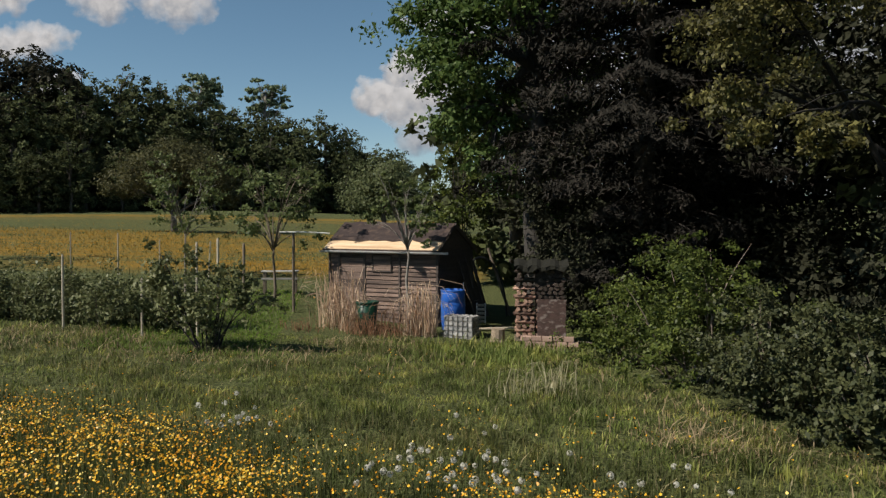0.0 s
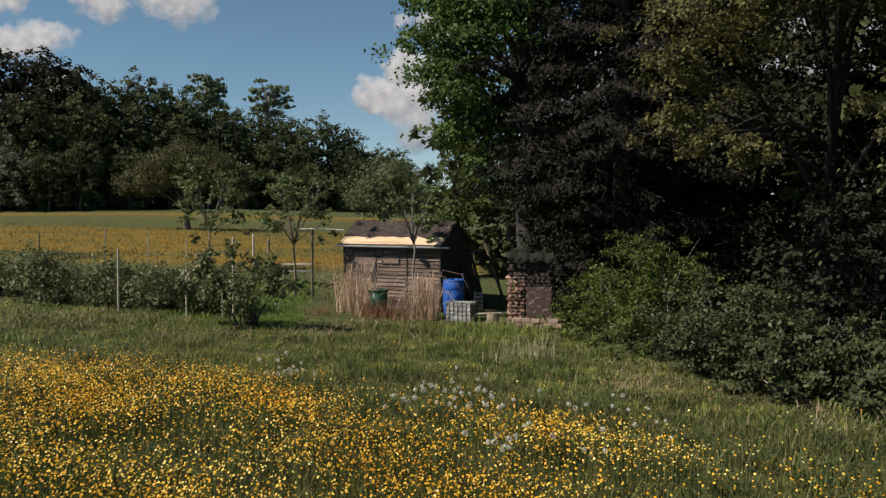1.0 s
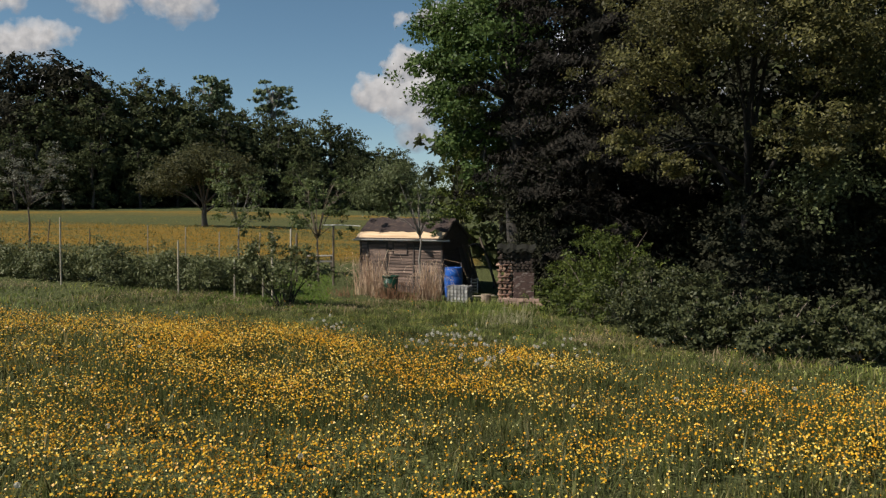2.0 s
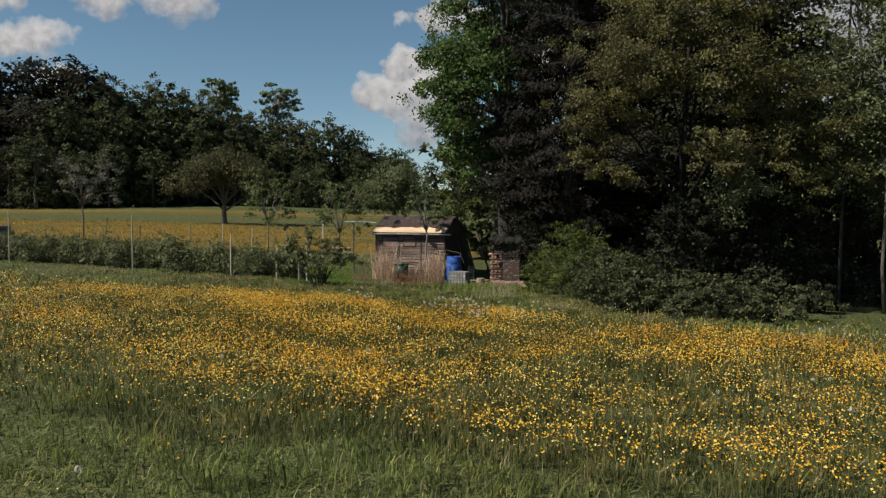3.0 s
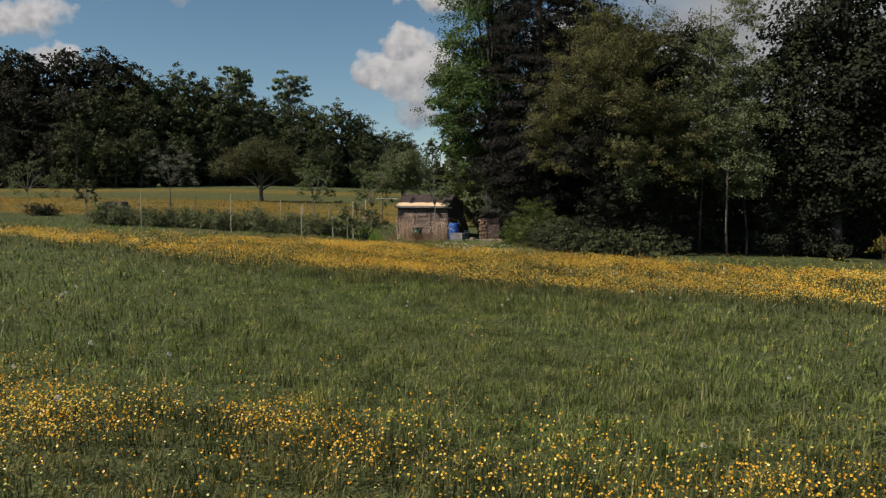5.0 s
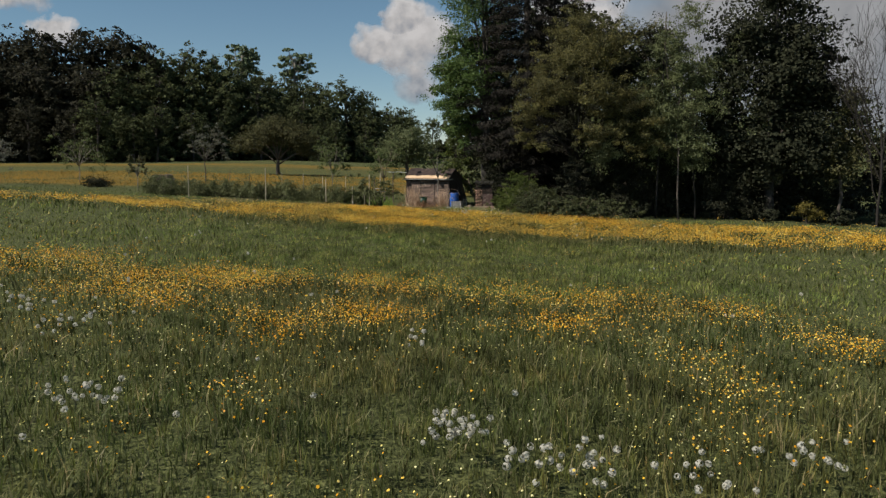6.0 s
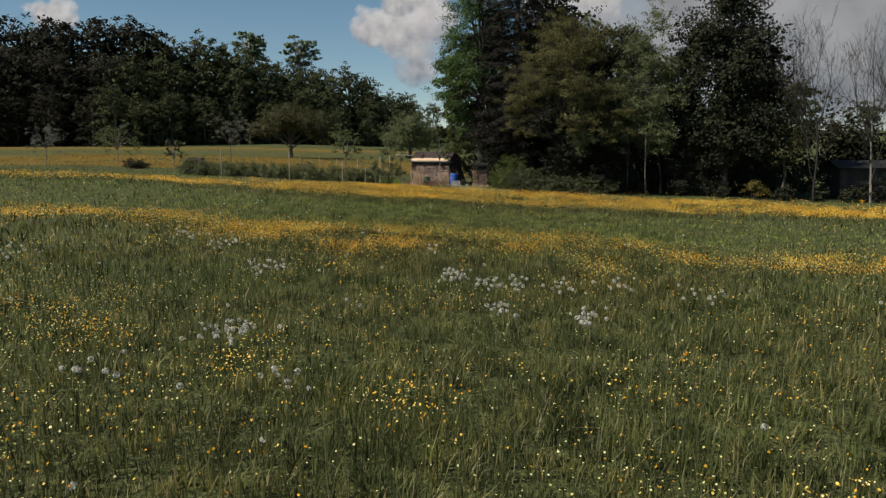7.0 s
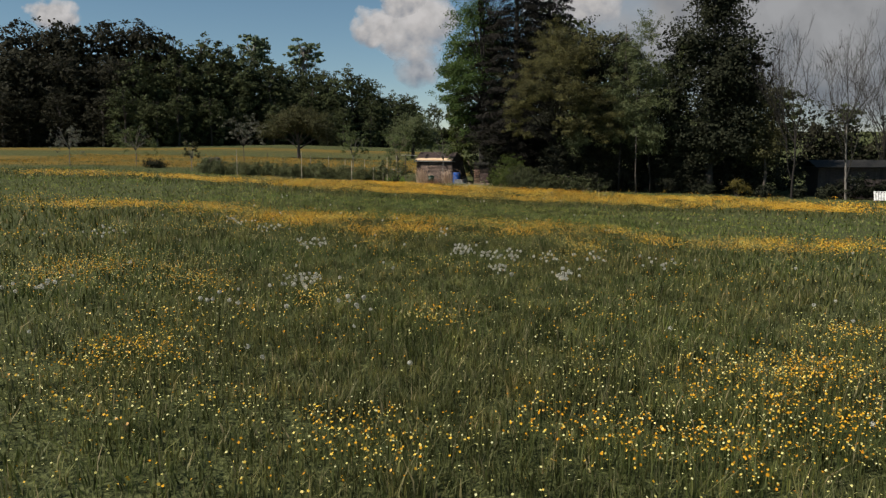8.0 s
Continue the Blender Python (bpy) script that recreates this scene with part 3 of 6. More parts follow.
def thicket(name, label, seed, spots, n, size, leaf, category="undergrowth"):
    """Uncounted foliage that fills a strip: spots are lobes in world places."""
    ob = crown(name, seed, spots, n, size, leaf, None, shell=0.7, ragged=0.3)
    return tagged(ob, label, category, kind="stuff")


spots = []
for k in range(60):
    f = k / 59
    x = -112 + 100 * f
    y = 88 + 14 * f + 76 * max(0, f - 0.5)
    h = height(x, y)
    spots.append((x, y, h + 2.4, 2.8, 2.0, 3.4))
    spots.append((x, y + 12, h + 5.5, 3.2, 2.0, 6.0))
    spots.append((x, y + 24, h + 4.0, 3.4, 2.0, 5.5))
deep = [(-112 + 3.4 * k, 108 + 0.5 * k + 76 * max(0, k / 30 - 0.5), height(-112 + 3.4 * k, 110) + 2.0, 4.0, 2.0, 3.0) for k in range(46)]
# both thickets are coloured dark to put the shade of the wood into them
thicket("inner_wood", "leaf mass deep inside the wood, darkened to stand for shade", 62, deep, 9000, 2.2, SHADE)
thicket("woodland_undergrowth", "dense undergrowth along the foot of the wood, shade in its leaf colour", 61, spots, 27000, 1.35, SHADE)
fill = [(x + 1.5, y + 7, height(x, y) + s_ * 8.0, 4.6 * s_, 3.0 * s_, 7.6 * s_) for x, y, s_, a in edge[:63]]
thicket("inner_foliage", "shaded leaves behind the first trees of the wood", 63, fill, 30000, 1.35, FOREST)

# ---- round willow and spreading cherry out in the back field ----
leafy_tree("willow_tree", "rounded grey-green willow standing in the back field", -4.3, 58, 2.2, 0.2,
           [(-1.6, 0, 3.0, 1.9, 1.9, 2.0), (1.5, 0.3, 3.0, 1.9, 1.9, 2.1), (0, -0.4, 4.5, 2.1, 1.9, 1.6), (-0.4, 0.5, 2.8, 2.9, 2.2, 1.7), (2.3, 0, 2.9, 1.4, 1.4, 1.6), (0.9, 0, 4.2, 1.7, 1.6, 1.5)], 14000, 0.19, WILLOW, 21)
leafy_tree("cherry_tree", "broad low olive-green tree with a short forked trunk", -17.2, 48.5, 1.7, 0.2,
           [(-2.6, 0, 3.5, 1.9, 1.8, 1.1), (2.4, 0.2, 3.4, 1.9, 1.8, 1.2), (0, 0.3, 4.8, 2.4, 2.0, 1.5), (-1.2, -0.5, 4.4, 2.0, 1.8, 1.3), (1.5, -0.4, 4.3, 2.1, 1.8, 1.3), (-3.4, 0, 2.7, 1.1, 1.1, 0.6), (3.6, 0.1, 2.4, 1.0, 1.0, 0.7)], 21000, 0.15, OLIVE, 22, shell=0.45)


# ---- orchard ----
def orchard_tree(label, x, y, tall, wide, n, seed, trunk=0.42, bark=None, leaf=None, lean=(0.0, 0.0), open_=0.30):
    """A young fruit tree: thin trunk and open, ascending boughs with sparse leaves."""
    rng = np.random.default_rng(seed)
    lobes = []
    for k in range(13):
        a = 2 * math.pi * k * 0.382 + rng.normal() * 0.4
        f = trunk + 0.12 + (0.88 - trunk) * (k + rng.uniform()) / 13
        d = wide * 0.5 * (0.35 + 0.6 * rng.uniform(0, 1))
        r = wide * open_ * rng.uniform(0.48, 0.86)
        lobes.append((math.cos(a) * d, math.sin(a) * d, tall * f - r * 0.4, r * 0.8, r * 0.8, r * 0.9))
    return leafy_tree("fruit_tree", label, x, y, tall * trunk, 0.013 + 0.006 * tall, lobes, n, 0.10, leaf or APPLE, seed, group="fruit trees of the orchard", bark=bark or PALEBARK, lean=lean, ragged=0.35, fork=0.9)


orchard_tree("young fruit tree with pale forked boughs and sparse leaves", -8.0, 24.0, 3.7, 3.0, 2600, 31, 0.38, leaf=APPLE)
orchard_tree("slender young fruit tree tied to stakes", -3.9, 18.6, 3.9, 3.2, 2300, 32, 0.40, bark=DARKPOST)
orchard_tree("fruit tree with grey trunk and leggy branches", -17.8, 26.5, 4.6, 3.6, 2200, 33, 0.42, leaf=SILVER, bark=BARK)
orchard_tree("fruit tree with forked trunk and light new leaves", -27.4, 27.0, 3.9, 4.0, 1900, 34, 0.36)
orchard_tree("small fruit tree with grey-green leaves", -31.5, 23.5, 3.6, 3.2, 1500, 35, 0.42, leaf=SILVER)
orchard_tree("narrow fruit tree beside the log pile", -20.2, 20.0, 2.6, 1.5, 1500, 36, 0.4, leaf=OLIVE)
orchard_tree("thin young fruit tree in front of the shed", -0.45, 16.35, 3.6, 1.9, 1300, 37, 0.56, bark=PALEBARK)
orchard_tree("fruit tree with pale blossom-grey leaves", -44.0, 32.0, 4.4, 4.0, 1500, 38, 0.4, leaf=SILVER)

# ---- row of berry bushes with stakes ----
BERRY_GROUP = "berry bushes in the row"
protos = []
for k in range(3):
    protos.append(bush("berry_bush", "leafy grey-green berry bush in a long row", 0, 0,
                       [(-0.35, 0, 0.55, 0.6, 0.5, 0.5), (0.4, 0.1, 0.6, 0.6, 0.5, 0.55), (0, -0.15, 0.85, 0.6, 0.5, 0.42), (0.1, 0.2, 0.35, 0.75, 0.6, 0.35)], 3500, 0.066, BERRY, 70 + k, group=BERRY_GROUP, z=0.03))
rng = np.random.default_rng(8)
row = []
for k in range(20):
    f = k / 19
    x, y = -18.6 + 13.6 * f, 18.3 - 3.6 * f + rng.normal() * 0.15
    row.append((x, y, rng.uniform(0.92, 1.18), rng.uniform(0, 6.28)))
for k, p in enumerate(protos):
    lay(p, row[k::3])
bush("blackcurrant_bush", "tall loose currant bush grown round a stake", -3.75, 13.1,
     [(0, 0, 0.4, 0.24, 0.22, 0.42), (-0.5, 0, 0.95, 0.5, 0.35, 0.38), (0.42, 0, 0.95, 0.45, 0.35, 0.34), (0.1, 0.1, 1.4, 0.35, 0.25, 0.42), (-0.95, 0.2, 1.35, 0.32, 0.3, 0.5), (0.95, 0, 0.95, 0.42, 0.3, 0.24), (-0.15, -0.1, 0.8, 0.42, 0.35, 0.3), (-1.3, 0.2, 0.9, 0.35, 0.3, 0.4), (0.55, 0, 1.45, 0.3, 0.25, 0.3), (-0.4, 0.1, 1.6, 0.25, 0.25, 0.35), (-1.15, 0.2, 1.95, 0.10, 0.10, 0.3)], 5200, 0.075, BERRY, 75, stems=15, stem=TWIG, ragged=0.4, clump=18, spread=1.1, base=0.1)


def stake(x, y, tall, label, tilt=0.0, r=0.025, mat=None, group="stakes along the bushes"):
    """A round stake with a chamfered head."""
    bm = tube(bmesh.new(), [(0, 0, -0.2), (0, 0, tall * .4), (0.01, 0, tall - 0.04), (0.01, 0, tall)], [r, r * .97, r * .92, r * .6], 8)
    me = bpy.data.meshes.new("stake")
    bm.to_mesh(me)
    bm.free()
    ob = mesh_object("stake", me, mat or POSTWOOD)
    ob.matrix_basis = pose(x, y, height(x, y), 0, tilt, 0)
    return tagged(ob, label, "stake", group)


for x, y, h in ((-15.7, 16.5, 1.9), (-10.7, 15.3, 1.95), (-6.95, 14.2, 1.45), (-3.72, 13.35, 2.0), (-4.45, 14.4, 1.85), (-5.4, 14.1, 1.1), (-4.75, 14.6, 1.0)):
    stake(x, y, h, "pale weathered wooden stake among the berry bushes")
for x, y, h, a in ((-13.8, 23.6, 1.1, 0), (-11.5, 23.6, 1.35, 0), (-10.0, 23.6, 1.3, 0), (-8.6, 23.4, 1.15, 0), (-7.0, 23.2, 1.2, 3), (-15.0, 22.6, 1.5, 6)):
    stake(x, y, h, "thin wooden stake standing in the flowering field", a, 0.023, DARKPOST if x < -13 else None, group="stakes in the back field")
for x, y, h in ((-4.45, 17.8, 1.6), (-3.3, 18.0, 1.95)):
    stake(x, y, h, "brown wooden tree stake", 0, 0.036, DARKPOST, "tree stakes")


POLE = thing("white_pole", -3.3, 18.0, height(-3.3, 18.0) + 1.93, "thin white pole laid across stake and shed", "pole")
part("pole", tube(bmesh.new(), [(-0.35, 0.05, 0.035), (0.3, 0.1, 0.03), (0.85, 0.2, 0.0)], [0.016, 0.016, 0.014], 7), WHITEPAINT, POLE)


def bench(x, y):
    """A low plank bench, half hidden in the grass."""
    t = thing("garden_bench", x, y, height(x, y), "low pale plank bench in the orchard grass", "bench", rz=6)
    for k in range(3):
        part("slat", boxed(0, -0.14 + 0.14 * k, 0.62, 1.0, 0.11, 0.03, bevel=0.006), GREYPLANK, t)
    part("rail", boxed(0, -0.16, 0.42, 0.98, 0.03, 0.06, bevel=0.006), GREYPLANK, t)
    for sx in (-0.42, 0.42):
        for sy in (-0.13, 0.13):
            part("leg", boxed(sx, sy, 0.29, 0.06, 0.06, 0.62, bevel=0.006), DARKPOST, t)
    return t


bench(-4.17, 20.5)


def log_pile(x, y):
    t = thing("log_pile", x, y, height(x, y), "heap of cut grey logs beside the orchard", "log pile")
    rng = np.random.default_rng(3)
    z = 0.0
    for r_, cnt in enumerate((7, 6, 6, 5, 4)):
        for k in range(cnt):
            r = rng.uniform(0.10, 0.14)
            px, pz = (k - cnt / 2 + .5) * 0.27 + rng.normal() * .02, 0.12 + r_ * 0.22
            ln = rng.uniform(0.45, 0.6)
            bm = tube(bmesh.new(), [(px, -ln, pz), (px + rng.normal() * .02, 0, pz), (px, ln, pz)], [r, r * 1.03, r * .96], 8)
            part("log", bm, LOGEND, t)
    return t


log_pile(-18.8, 20.6)
bush("compost_heap", "low rounded heap overgrown with dark weeds", -24.3, 22.5, [(0, 0, 0.35, 1.0, 0.9, 0.55), (0.5, 0.1, 0.25, 1.2, 0.8, 0.35)], 2400, 0.10, SHADE, 78, category="compost heap", shell=0.9)


# ---- garden shed ----
SHED = thing("garden_shed", -1.11, 17.62, 0.37, "small weathered timber garden shed with felt roof", "shed", rz=-24.5)
W, D, EAVE, RIDGE = 2.94, 2.0, 1.80, 2.40   # wall height at the eaves and height of the ridge
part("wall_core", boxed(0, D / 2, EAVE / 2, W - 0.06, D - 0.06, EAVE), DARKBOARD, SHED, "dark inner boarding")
rng = np.random.default_rng(12)
rows_ = 18
bh = EAVE / rows_


def plank(x0, x1, z0, y, parent, mat=None, axis_="x", x_at=0.0):
    """One overlapping weatherboard: its lower edge stands proud."""
    bm = bmesh.new()
    j = rng.normal() * 0.003
    a, b_ = (0.036, 0.010)
    prof = [(y, z0), (y - a + j, z0), (y - b_ + j, z0 + bh - 0.014), (y, z0 + bh - 0.014)]
    if axis_ == "x":
        v0 = [bm.verts.new((x0, p[0], p[1])) for p in prof]
        v1 = [bm.verts.new((x1, p[0], p[1])) for p in prof]
    else:
        v0 = [bm.verts.new((x_at - (p[0] - y), x0, p[1])) for p in prof]
        v1 = [bm.verts.new((x_at - (p[0] - y), x1, p[1])) for p in prof]
    for k in range(4):
        bm.faces.new((v0[k], v0[(k + 1) % 4], v1[(k + 1) % 4], v1[k]))
    bm.faces.new(v0[::-1])
    bm.faces.new(v1)
    bmesh.ops.recalc_face_normals(bm, faces=bm.faces)
    return part("plank", bm, mat or WEATHERED, parent)


# front: boarded fields between the door and the corner posts
for k in range(rows_):
    z0 = k * bh
    for x0, x1 in ((-W / 2, -W / 2 + 0.30), (-W / 2 + 1.02, -W / 2 + 1.93), (-W / 2 + 1.96, W / 2 - 0.05)):
        if x0 > -0.5 and x0 < 0.2 and 1.30 < z0 + bh / 2 < 1.66:   # window opening
            plank(x0, x0 + 0.22, z0, 0.0, SHED)
            plank(x0 + 0.70, x1, z0, 0.0, SHED)
        else:
            plank(x0, x1, z0, 0.0, SHED)
    # end wall: darker boards than the front, so its shade is painted in
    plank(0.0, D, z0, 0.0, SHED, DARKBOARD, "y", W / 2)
for x, w in ((-W / 2 + 0.02, 0.06), (W / 2 - 0.02, 0.06), (-W / 2 + 1.0, 0.05), (-W / 2 + 1.945, 0.05), (-W / 2 + 0.29, 0.05)):
    part("batten", boxed(x, -0.035, EAVE / 2, w, 0.03, EAVE, bevel=0.004), DARKBOARD, SHED)
door = part("door", boxed(-W / 2 + 0.645, -0.012, 0.82, 0.66, 0.03, 1.58, bevel=0.004), DARKBOARD, SHED, "dark sagging plank door, shut")
for k in range(9):
    part("door_board", boxed(-W / 2 + 0.645, -0.035, 0.12 + k * 0.175, 0.64, 0.016, 0.165, bevel=0.003), WEATHERED, door)
part("handle", boxed(-W / 2 + 0.92, -0.055, 0.86, 0.02, 0.025, 0.12, bevel=0.004), WIRE, door)
win = part("window_shutter", boxed(-W / 2 + 1.47, -0.018, 1.48, 0.48, 0.016, 0.36), WEATHERED, SHED, "boarded-up small window")
wx = -W / 2 + 1.47
for bx, bz, sx, sz in ((wx, 1.66, 0.54, 0.035), (wx, 1.30, 0.54, 0.035), (wx - 0.25, 1.48, 0.035, 0.33), (wx + 0.25, 1.48, 0.035, 0.33)):
    part("frame", boxed(bx, -0.038, bz, sx, 0.03, sz, bevel=0.004), DARKBOARD, win)
for k in range(3):
    part("board", boxed(wx, -0.030, 1.37 + 0.11 * k, 0.46, 0.012, 0.10), WEATHERED, win)
# gable walls at both ends; dark boards carry the shaded end's shade as colour
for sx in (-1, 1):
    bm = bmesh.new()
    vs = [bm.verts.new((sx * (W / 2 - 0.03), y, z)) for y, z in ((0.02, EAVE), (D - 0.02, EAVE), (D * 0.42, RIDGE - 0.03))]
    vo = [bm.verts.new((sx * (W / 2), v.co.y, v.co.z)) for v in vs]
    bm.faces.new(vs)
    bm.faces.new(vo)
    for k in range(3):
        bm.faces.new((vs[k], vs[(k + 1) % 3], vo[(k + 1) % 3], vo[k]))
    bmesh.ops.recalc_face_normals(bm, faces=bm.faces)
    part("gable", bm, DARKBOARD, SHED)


def slope_slab(y0, z0, y1, z1, x0, x1, thick, sag=0.0, wobble=0.0, segs=14):
    """A roof sheet between two levels, slightly uneven along its length."""
    bm = bmesh.new()
    n = Vector((0, -(z1 - z0), (y1 - y0))).normalized()
    if n.z < 0:
        n = -n
    grid = []
    for i in range(segs + 1):
        x = x0 + (x1 - x0) * i / segs
        w0, w1 = rng.normal() * wobble, rng.normal() * wobble
        col = []
        for j, (yy, zz) in enumerate(((y0, z0), ((y0 + y1) / 2, (z0 + z1) / 2 - sag), (y1, z1))):
            e = (w0, 0, w1)[j] 
            p = Vector((x, yy + e, zz + e * (z1 - z0) / (y1 - y0)))
            col.append((bm.verts.new(p), bm.verts.new(p + n * thick)))
        grid.append(col)
    for i in range(segs):
        for j in range(2):
            a, b_, c, d = grid[i][j], grid[i + 1][j], grid[i + 1][j + 1], grid[i][j + 1]
            bm.faces.new((a[1], b_[1], c[1], d[1]))
            bm.faces.new((a[0], d[0], c[0], b_[0]))
        bm.faces.new((grid[i][0][0], grid[i + 1][0][0], grid[i + 1][0][1], grid[i][0][1]))
        bm.faces.new((grid[i][2][0], grid[i][2][1], grid[i + 1][2][1], grid[i + 1][2][0]))
    for i in (0, segs):
        for j in range(2):
            bm.faces.new((grid[i][j][0], grid[i][j][1], grid[i][j + 1][1], grid[i][j + 1][0]))
    bmesh.ops.recalc_face_normals(bm, faces=bm.faces)
    return bm


X0, X1 = -W / 2 - 0.10, W / 2 + 0.05
part("roof_deck", slope_slab(-0.16, EAVE - 0.03, D * 0.42, RIDGE, X0, X1 - 0.02, 0.022), PLY, SHED, "bare pale plywood roof deck")
part("roof_felt", slope_slab(0.16, EAVE + 0.205, D * 0.42 + 0.01, RIDGE + 0.03, X0 - 0.01, X1, 0.012, 0.0, 0.025), FELT, SHED, "torn dark brown roofing felt")
part("roof_back", slope_slab(D + 0.15, EAVE - 0.05, D * 0.42, RIDGE + 0.012, X0, X1, 0.025), FELT, SHED)
part("fascia", boxed((X0 + X1) / 2, -0.17, EAVE - 0.03, X1 - X0, 0.02, 0.10, bevel=0.004), DARKBOARD, SHED)
bm = bmesh.new()
arc = [(-0.05 * math.cos(a), -0.05 * math.sin(a)) for a in np.linspace(0, math.pi, 9)]
g0 = [[bm.verts.new((sx, -0.235 + k * p[0], EAVE - 0.025 + k * p[1])) for p in arc for k in (1.0,)] for sx in (X0 - 0.02, X1 + 0.27)]
g1 = [[bm.verts.new((sx, -0.235 + 0.88 * p[0], EAVE - 0.025 + 0.88 * p[1])) for p in arc] for sx in (X0 - 0.02, X1 + 0.27)]
for g in (g0, g1):
    for k in range(8):
        bm.faces.new((g[0][k], g[0][k + 1], g[1][k + 1], g[1][k]))
for k in (0, 8):
    bm.faces.new((g0[0][k], g0[1][k], g1[1][k], g1[0][k]))
part("gutter", bm, GUTTER, SHED, "grey half-round gutter")
for z0, a in ((-0.02, 1), (-0.02, -1)):
    y0 = 0.0 if a == 1 else D
    b0 = Vector((X1 + 0.012, y0 - 0.16 * a, EAVE - 0.02))
    b1 = Vector((X1 + 0.012, D * 0.42, RIDGE + 0.03))
    bm = bmesh.new()
    dirn = (b1 - b0).normalized()
    nrm = Vector((1, 0, 0)).cross(dirn)
    vs = []
    for p in (b0, b1):
        for dz in (-0.11, 0.0):
            for dx in (0, 0.018):
                vs.append(bm.verts.new(p + Vector((dx, 0, dz))))
    bmesh.ops.convex_hull(bm, input=vs)
    part("bargeboard", bm, DARKBOARD, SHED)


def at(x, y, rz=0.0):
    return pose(x, y, height(x, y), 0, 0, rz)


def lathe(bm, prof, sides=28):
    rings = [[bm.verts.new((r * math.cos(2 * math.pi * k / sides), r * math.sin(2 * math.pi * k / sides), z)) for k in range(sides)] for r, z in prof]
    for r0, r1 in zip(rings, rings[1:]):
        for k in range(sides):
            bm.faces.new((r0[k], r0[(k + 1) % sides], r1[(k + 1) % sides], r1[k]))
    bm.faces.new(rings[0][::-1])
    bm.faces.new(rings[-1])
    return bm


BARREL = thing("water_barrel", 0.55, 16.75, 0.40, "open blue plastic water barrel beside the shed", "barrel")
smooth(part("body", lathe(bmesh.new(), [(0.235, 0.0), (0.255, 0.02), (0.268, 0.2), (0.278, 0.33), (0.268, 0.35), (0.278, 0.37), (0.282, 0.62), (0.270, 0.64), (0.282, 0.66), (0.272, 0.88), (0.262, 0.90), (0.245, 0.895), (0.25, 0.8), (0.24, 0.1), (0.0, 0.09)]), BLUE, BARREL))
smooth(part("rim", lathe(bmesh.new(), [(0.262, 0.875), (0.279, 0.88), (0.282, 0.905), (0.268, 0.917), (0.252, 0.905), (0.252, 0.88)]), BLUE, BARREL, "rolled blue rim"))
part("pipe", tube(bmesh.new(), [(0.24, 0.1, 0.85), (0.24, 0.1, 1.06)], [0.014, 0.014], 8), GUTTER, BARREL)
TUB = thing("garden_tub", -1.34, 16.3, height(-1.34, 16.3), "dark green plastic tub among dry reeds", "tub")
smooth(part("body", lathe(bmesh.new(), [(0.17, 0.0), (0.19, 0.02), (0.235, 0.62), (0.225, 0.62), (0.18, 0.05), (0, 0.04)]), GREENPLASTIC, TUB))
smooth(part("rim", lathe(bmesh.new(), [(0.236, 0.59), (0.258, 0.595), (0.258, 0.63), (0.222, 0.635), (0.222, 0.60)]), GREENPLASTIC, TUB))


def brick_mesh(name, sx, sy, sz, seed, bevel=0.008):
    rng_ = np.random.default_rng(seed)
    bm = bmesh.new()
    box(bm, 0, 0, 0, sx, sy, sz, bevel=bevel)
    for v in bm.verts:
        v.co += Vector(rng_.normal(size=3)) * bevel * 0.35
    me = bpy.data.meshes.new(name)
    bm.to_mesh(me)
    bm.free()
    return me


def piece(name, me, parent, m):
    ob = new(name, me)
    ob.parent = parent
    ob.matrix_basis = m
    return ob


# stone cage: grey setts stacked inside welded mesh
CAGE = thing("stone_cage", 0.66, 15.75, 0.30, "cage of stacked grey stone setts in welded wire", "gabion", rz=-24)
setts = [brick_mesh("sett", 0.098, 0.098, 0.098, s, 0.012) for s in range(4)]
for me in setts:
    me.materials.append(STONE)
rng = np.random.default_rng(15)
for ix in range(6):
    for iz in range(5):
        for iy in range(4):
            if iy in (0,) or ix in (0, 5) or iz == 4:
                piece("sett", setts[int(rng.integers(4))], CAGE, Matrix.LocRotScale((-0.28 + ix * 0.112, iy * 0.112, 0.06 + iz * 0.106), Euler(rng.normal(size=3) * 0.05), rng.uniform(0.92, 1.04, 3)))
part("core", boxed(0, 0.17, 0.25, 0.58, 0.36, 0.46), STONE, CAGE)
bm = bmesh.new()
for k in range(7):
    tube(bm, [(-0.336 + 0.112 * k, -0.065, 0), (-0.336 + 0.112 * k, -0.065, 0.55)], [0.004, 0.004], 4)
for k in range(6):
    tube(bm, [(-0.345, -0.065, 0.006 + 0.106 * k), (0.345, -0.065, 0.006 + 0.106 * k)], [0.004, 0.004], 4)
    tube(bm, [(0.345, -0.065, 0.006 + 0.106 * k), (0.345, 0.42, 0.006 + 0.106 * k)], [0.004, 0.004], 4)
for k in range(5):
    tube(bm, [(0.345, -0.06 + 0.115 * k, 0), (0.345, -0.06 + 0.115 * k, 0.55)], [0.004, 0.004], 4)
part("wire_mesh", bm, WIRE, CAGE)

# stack of split firewood, its end built crosswise, under a mossy cover
STACK = thing("firewood_stack", 2.26, 14.75, height(2.26, 14.75) - 0.06, "stack of split firewood built crosswise under a dark cover", "firewood", rz=-6)


